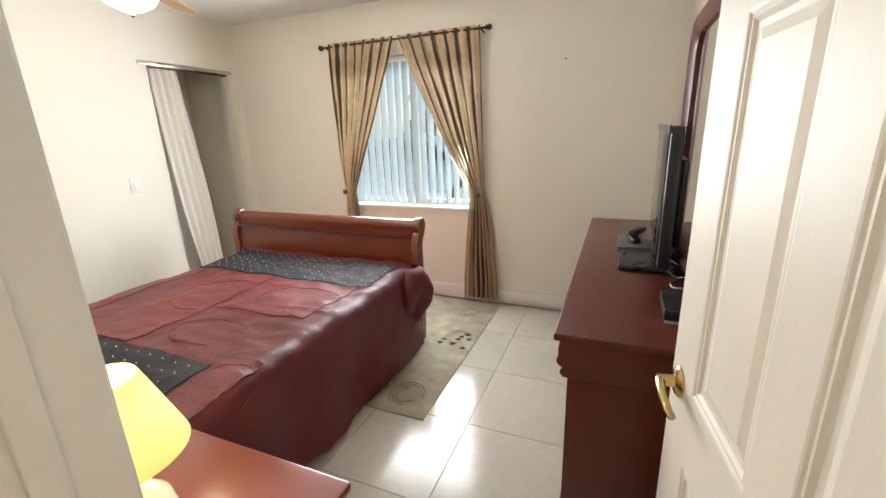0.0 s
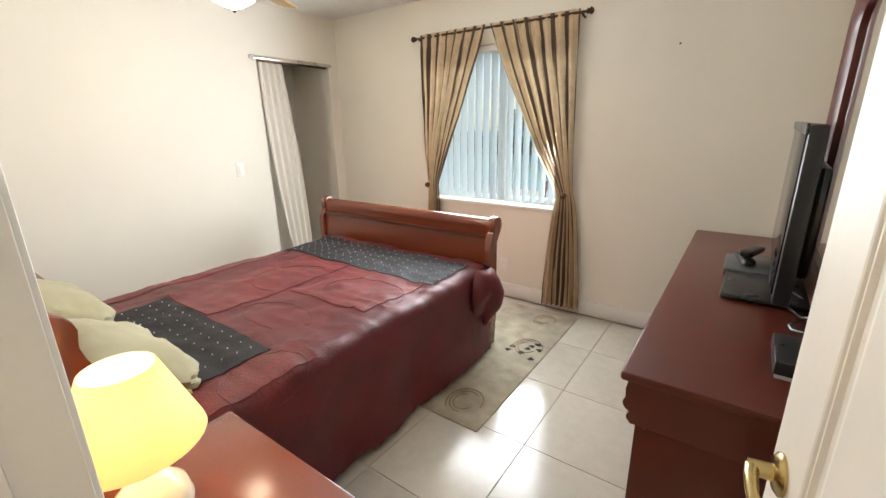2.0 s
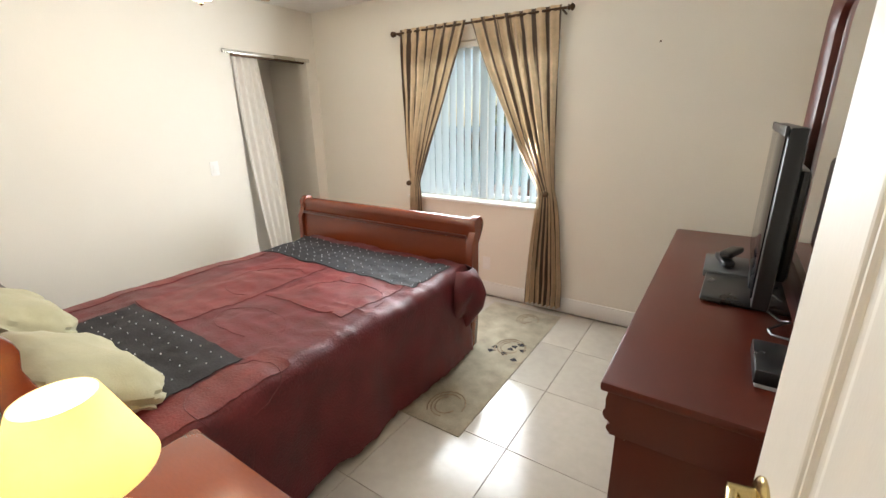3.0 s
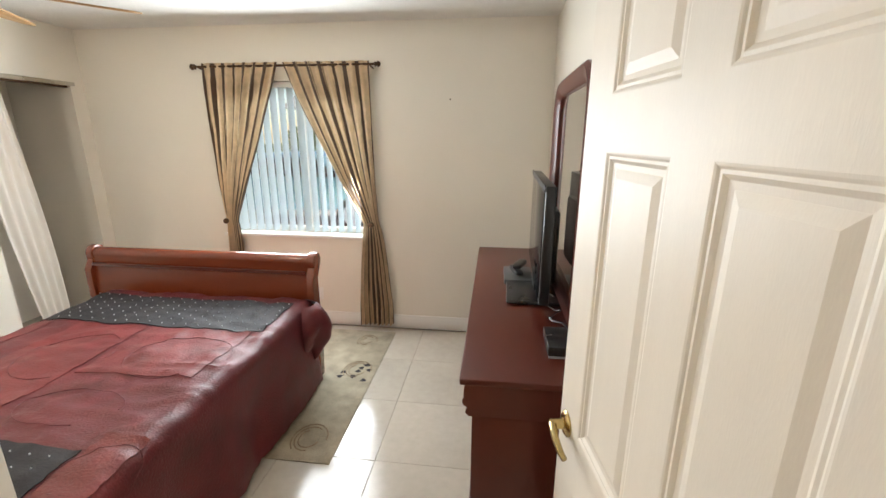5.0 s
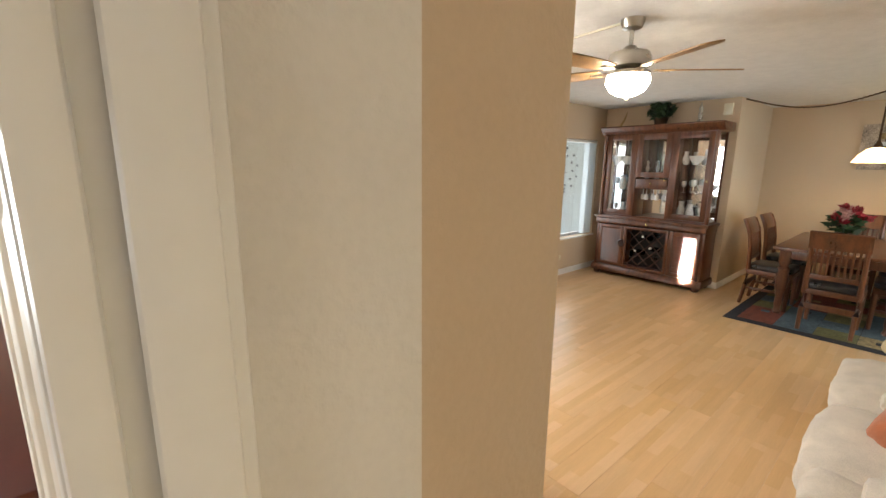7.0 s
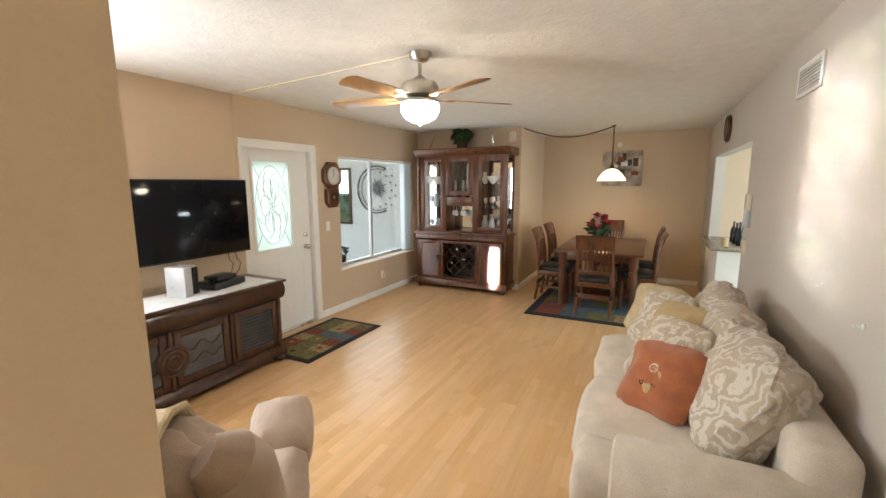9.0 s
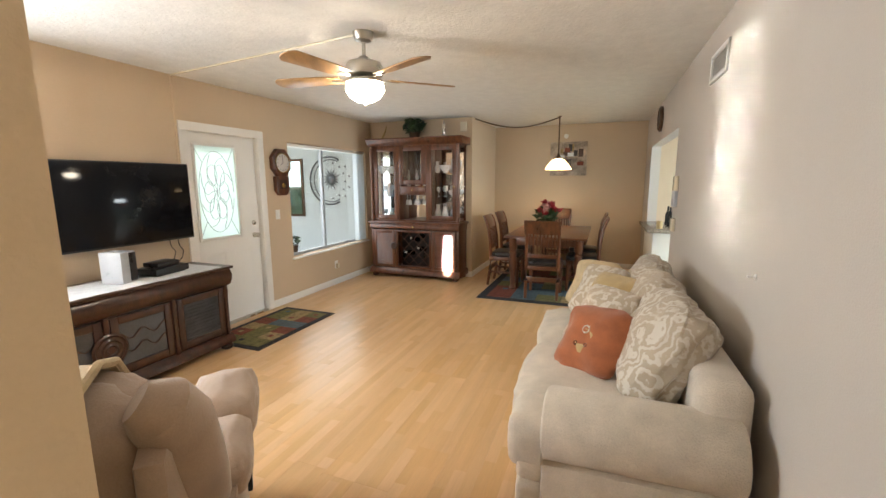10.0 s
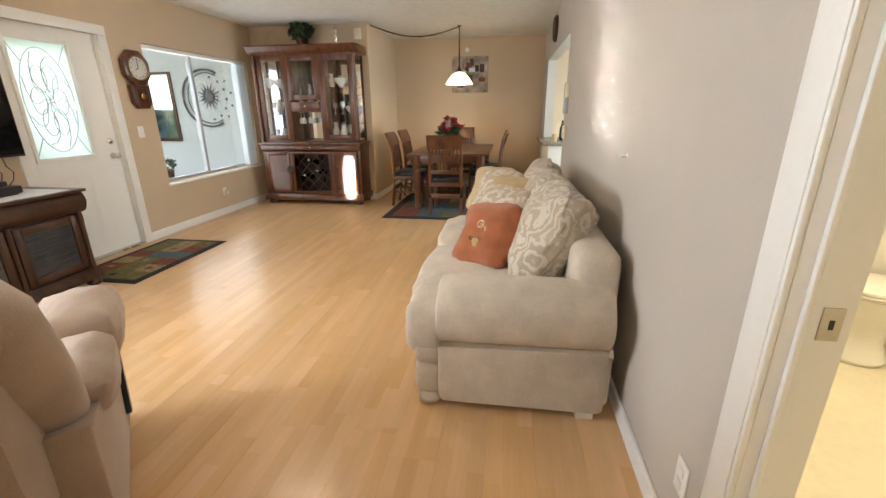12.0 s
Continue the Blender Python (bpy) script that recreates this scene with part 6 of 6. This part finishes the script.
for s in (-1, 1):
    lo, hi = sorted((s * 0.33, s * 0.475))
    part("arm_side", prism([(-0.44, 0.05), (0.33, 0.05), (0.42, 0.26), (0.45, 0.47), (0.28, 0.50), (-0.1, 0.44), (-0.40, 0.50)], lo, hi, "x", bev=0.012), M_SUEDE, rc)
    part("arm_pad", ruffled(cushion(0.25, 0.40, 0.20, 0.22, 0.006, pose(s * 0.40, -0.02, 0.475, 4, 0, 0), 20, s + 3, 3.4), 0.0015), M_SUEDE, rc)
    part("arm_front_pad", ruffled(cushion(0.27, 0.38, 0.21, 0.40, 0.007, pose(s * 0.41, 0.29, 0.535, 10, 0, 0), 22, s + 7, 4.6), 0.002), M_SUEDE, rc)
    part("back_roll", ruffled(tube([(s * 0.30, -0.53, 0.99), (s * 0.345, -0.52, 0.955), (s * 0.365, -0.47, 0.88), (s * 0.375, -0.40, 0.74), (s * 0.38, -0.32, 0.60), (s * 0.38, -0.26, 0.49), (s * 0.38, -0.23, 0.43)], [0.05, 0.085, 0.10, 0.095, 0.09, 0.08, 0.03], 18), 0.004), M_SUEDE, rc)
    part("back_side", prism([(-0.52, 0.30), (-0.30, 0.30), (-0.33, 0.55), (-0.50, 0.90), (-0.62, 0.86), (-0.60, 0.5)], *sorted((s * 0.29, s * 0.37)), "x", bev=0.03), M_SUEDE, rc)
part("back", cushion(0.74, 0.30, 0.80, 0.25, 0.010, pose(0, -0.38, 0.62, 14, 0, 0), 22, 5, 3.6), M_SUEDE, rc)
part("back_bolster", cushion(0.66, 0.30, 0.34, 0.3, 0.010, pose(0, -0.36, 0.84, 12, 0, 0), 20, 8, 3.0), M_SUEDE, rc)
part("lever", prism([(0.20, 0.13), (0.25, 0.11), (0.30, 0.20), (0.36, 0.37), (0.33, 0.38), (0.26, 0.22)], 0.476, 0.496, "x", bev=0.004), M_BLACK, rc, "black recline lever")
thw = thing("knit_throw", "tan knitted throw over the recliner back", "throw", 1.54, 1.54, 0, -46)
FALL = [(-0.20, 0.80), (-0.23, 0.93), (-0.31, 1.03), (-0.42, 1.065), (-0.54, 1.045), (-0.64, 0.95), (-0.685, 0.78), (-0.68, 0.60), (-0.665, 0.40)]


def throw_at(u, v):
    k = min(len(FALL) - 1.001, v * (len(FALL) - 1))
    a, b, f_ = FALL[int(k)], FALL[int(k) + 1], k - int(k)
    return (-0.38 + (0.60 - 0.05 * v) * u, a[0] + (b[0] - a[0]) * f_ - 0.006 * math.sin(u * 46), a[1] + (b[1] - a[1]) * f_ + 0.008 * math.sin(u * 5) + 0.004 * math.sin(u * 46))


part("cloth", grid(throw_at, 64, 40, thick=0.014), M_THROW, thw)
part("hem", tube([throw_at(1.0, k / 40) for k in range(41)], 0.012, 7), M_THROW, thw, "thick knitted hem")

# ---- kitchen seen through the opening ----
kc = thing("kitchen_counter", "white kitchen cabinet with speckled granite top", "counter")
part("cabinet", box(6.56, 7.7, -1.45, -0.72, 0.0, 0.88, 0.004), M_WHITE, kc)
part("worktop", box(6.48, 7.72, -1.5, -0.64, 0.88, 0.92, 0.008), M_GRAN, kc)
for k in range(5):
    bt = thing("counter_bottle", "dark glass bottle on the kitchen counter", "bottle", 6.75 + 0.11 * k, -0.95 - 0.05 * (k % 2), 0.92, group="counter bottles")
    part("glass", lathe([(0.03, 0), (0.033, 0.01), (0.033, 0.15), (0.012, 0.2), (0.012, 0.26), (0.001, 0.262)], seg=14), M_SCREEN, bt)
mg = thing("small_tin", "small yellow tin on the kitchen counter", "tin", 6.68, -0.80, 0.92)
part("body", lathe([(0.035, 0), (0.036, 0.09), (0.03, 0.1), (0.001, 0.1)], seg=16), M_GOLD, mg)
bs = thing("backsplash", "rust brown tiled kitchen backsplash", "backsplash")
part("panel", box(6.2, 8.3, -3.40, -3.385, 0.92, 1.4), M_RUST, bs)
uc = thing("wall_cabinet", "white kitchen wall cabinets", "cabinet")
part("body", box(6.2, 8.3, -3.39, -3.05, 1.45, 2.3, 0.004), M_WHITE, uc)

# ---- bathroom door frame and toilet ----
bf = structure("trim_bathroom_door", box(1.618, 1.702, -0.745, -0.729, 0, 2.1, 0.004), M_WHITE, "white painted bathroom door casing")
part("casing_bead", box(1.607, 1.618, -0.745, -0.731, 0, 2.06, 0.003), M_WHITE, bf)
part("jamb", box(1.607, 1.625, -0.868, -0.745, 0, 2.06, 0.002), M_WHITE, bf)
part("stop", box(1.594, 1.607, -0.784, -0.772, 0, 2.05, 0.003), M_WHITE, bf)
part("head_casing", box(0.66, 1.702, -0.745, -0.729, 2.1, 2.17, 0.004), M_WHITE, bf)
part("strike_plate", box(1.603, 1.6075, -0.848, -0.810, 0.895, 0.965, 0.001), M_NICKEL, bf, "nickel strike plate")
# raised black block in place of the hole's shade
part("strike_dark_mark", box(1.6015, 1.6035, -0.833, -0.825, 0.92, 0.94), M_BLACK, bf)
tl = thing("toilet", "white porcelain toilet on the bathroom floor", "toilet", 3.16, -2.16, 0, -90)
part("bowl", lathe([(0.13, 0), (0.14, 0.02), (0.11, 0.12), (0.12, 0.22), (0.18, 0.34), (0.195, 0.39), (0.16, 0.39)], seg=28), M_PORC, tl)
part("seat", lathe([(0.11, 0.395), (0.2, 0.395), (0.205, 0.41), (0.19, 0.42), (0.12, 0.42), (0.11, 0.41)], seg=28), M_PORC, tl)
part("lid", lathe([(0.2, 0.422), (0.2, 0.435), (0.15, 0.445), (0.001, 0.447)], seg=28), M_PORC, tl)
part("tank", box(-0.22, 0.22, 0.2, 0.42, 0.38, 0.75, 0.02), M_PORC, tl)
part("tank_lid", box(-0.235, 0.235, 0.19, 0.43, 0.75, 0.785, 0.012), M_PORC, tl)
# ---- floor pieces ----
bm = box(0.0012, 0.5188, 0.0012, 0.5188, -0.012, 0, 0.001, seg=1)
first = None
for i in range(-7, 3):
    for j in range(-4, 5):
        x, y = -0.25 + i * 0.52, 1.91 + j * 0.52
        x0, x1, y0, y1 = max(x, -3.95), min(x + 0.52, 0.74), max(y, 0.262), min(y + 0.52, 3.5)
        if x1 - x0 < 0.04 or y1 - y0 < 0.04:
            continue
        if x1 - x0 > 0.519 and y1 - y0 > 0.519:
            if first is None:
                first = finish("tile", bm, M_TILE)
                o = first
            else:
                o = new("tile", first.data)
            o.location = (x, y, 0)
        else:
            o = finish("tile", box(x0 + 0.0012 - x, x1 - 0.0012 - x, y0 + 0.0012 - y, y1 - 0.0012 - y, -0.012, 0, 0.001, seg=1), M_TILE)
            o.location = (x, y, 0)
        o.parent = floor_bed
PL, PW = 1.29, 0.195
rnd = random.Random(2)
shared = {}
for j in range(24):
    y0 = -0.745 + j * PW
    y1 = min(y0 + PW, 3.61)
    if y1 - y0 < 0.02:
        continue
    x = -2.0 - rnd.uniform(0, PL)
    while x < 8.58:
        xmax = 8.58
        xmin = -1.9 if y1 <= 0.30 else 0.911
        a, b = max(x, xmin), min(x + PL, xmax)
        if b - a > 0.03:
            key = (round(b - a, 3), round(y1 - y0, 3))
            if key not in shared:
                shared[key] = finish("plank", box(0.0003, b - a - 0.0003, 0.0003, y1 - y0 - 0.0003, -0.010, 0, 0.0004, seg=1), M_PLANK)
                o = shared[key]
            else:
                o = new("plank", shared[key].data)
            o.location = (a, y0, 0)
            o.parent = floor_liv
        x += PL
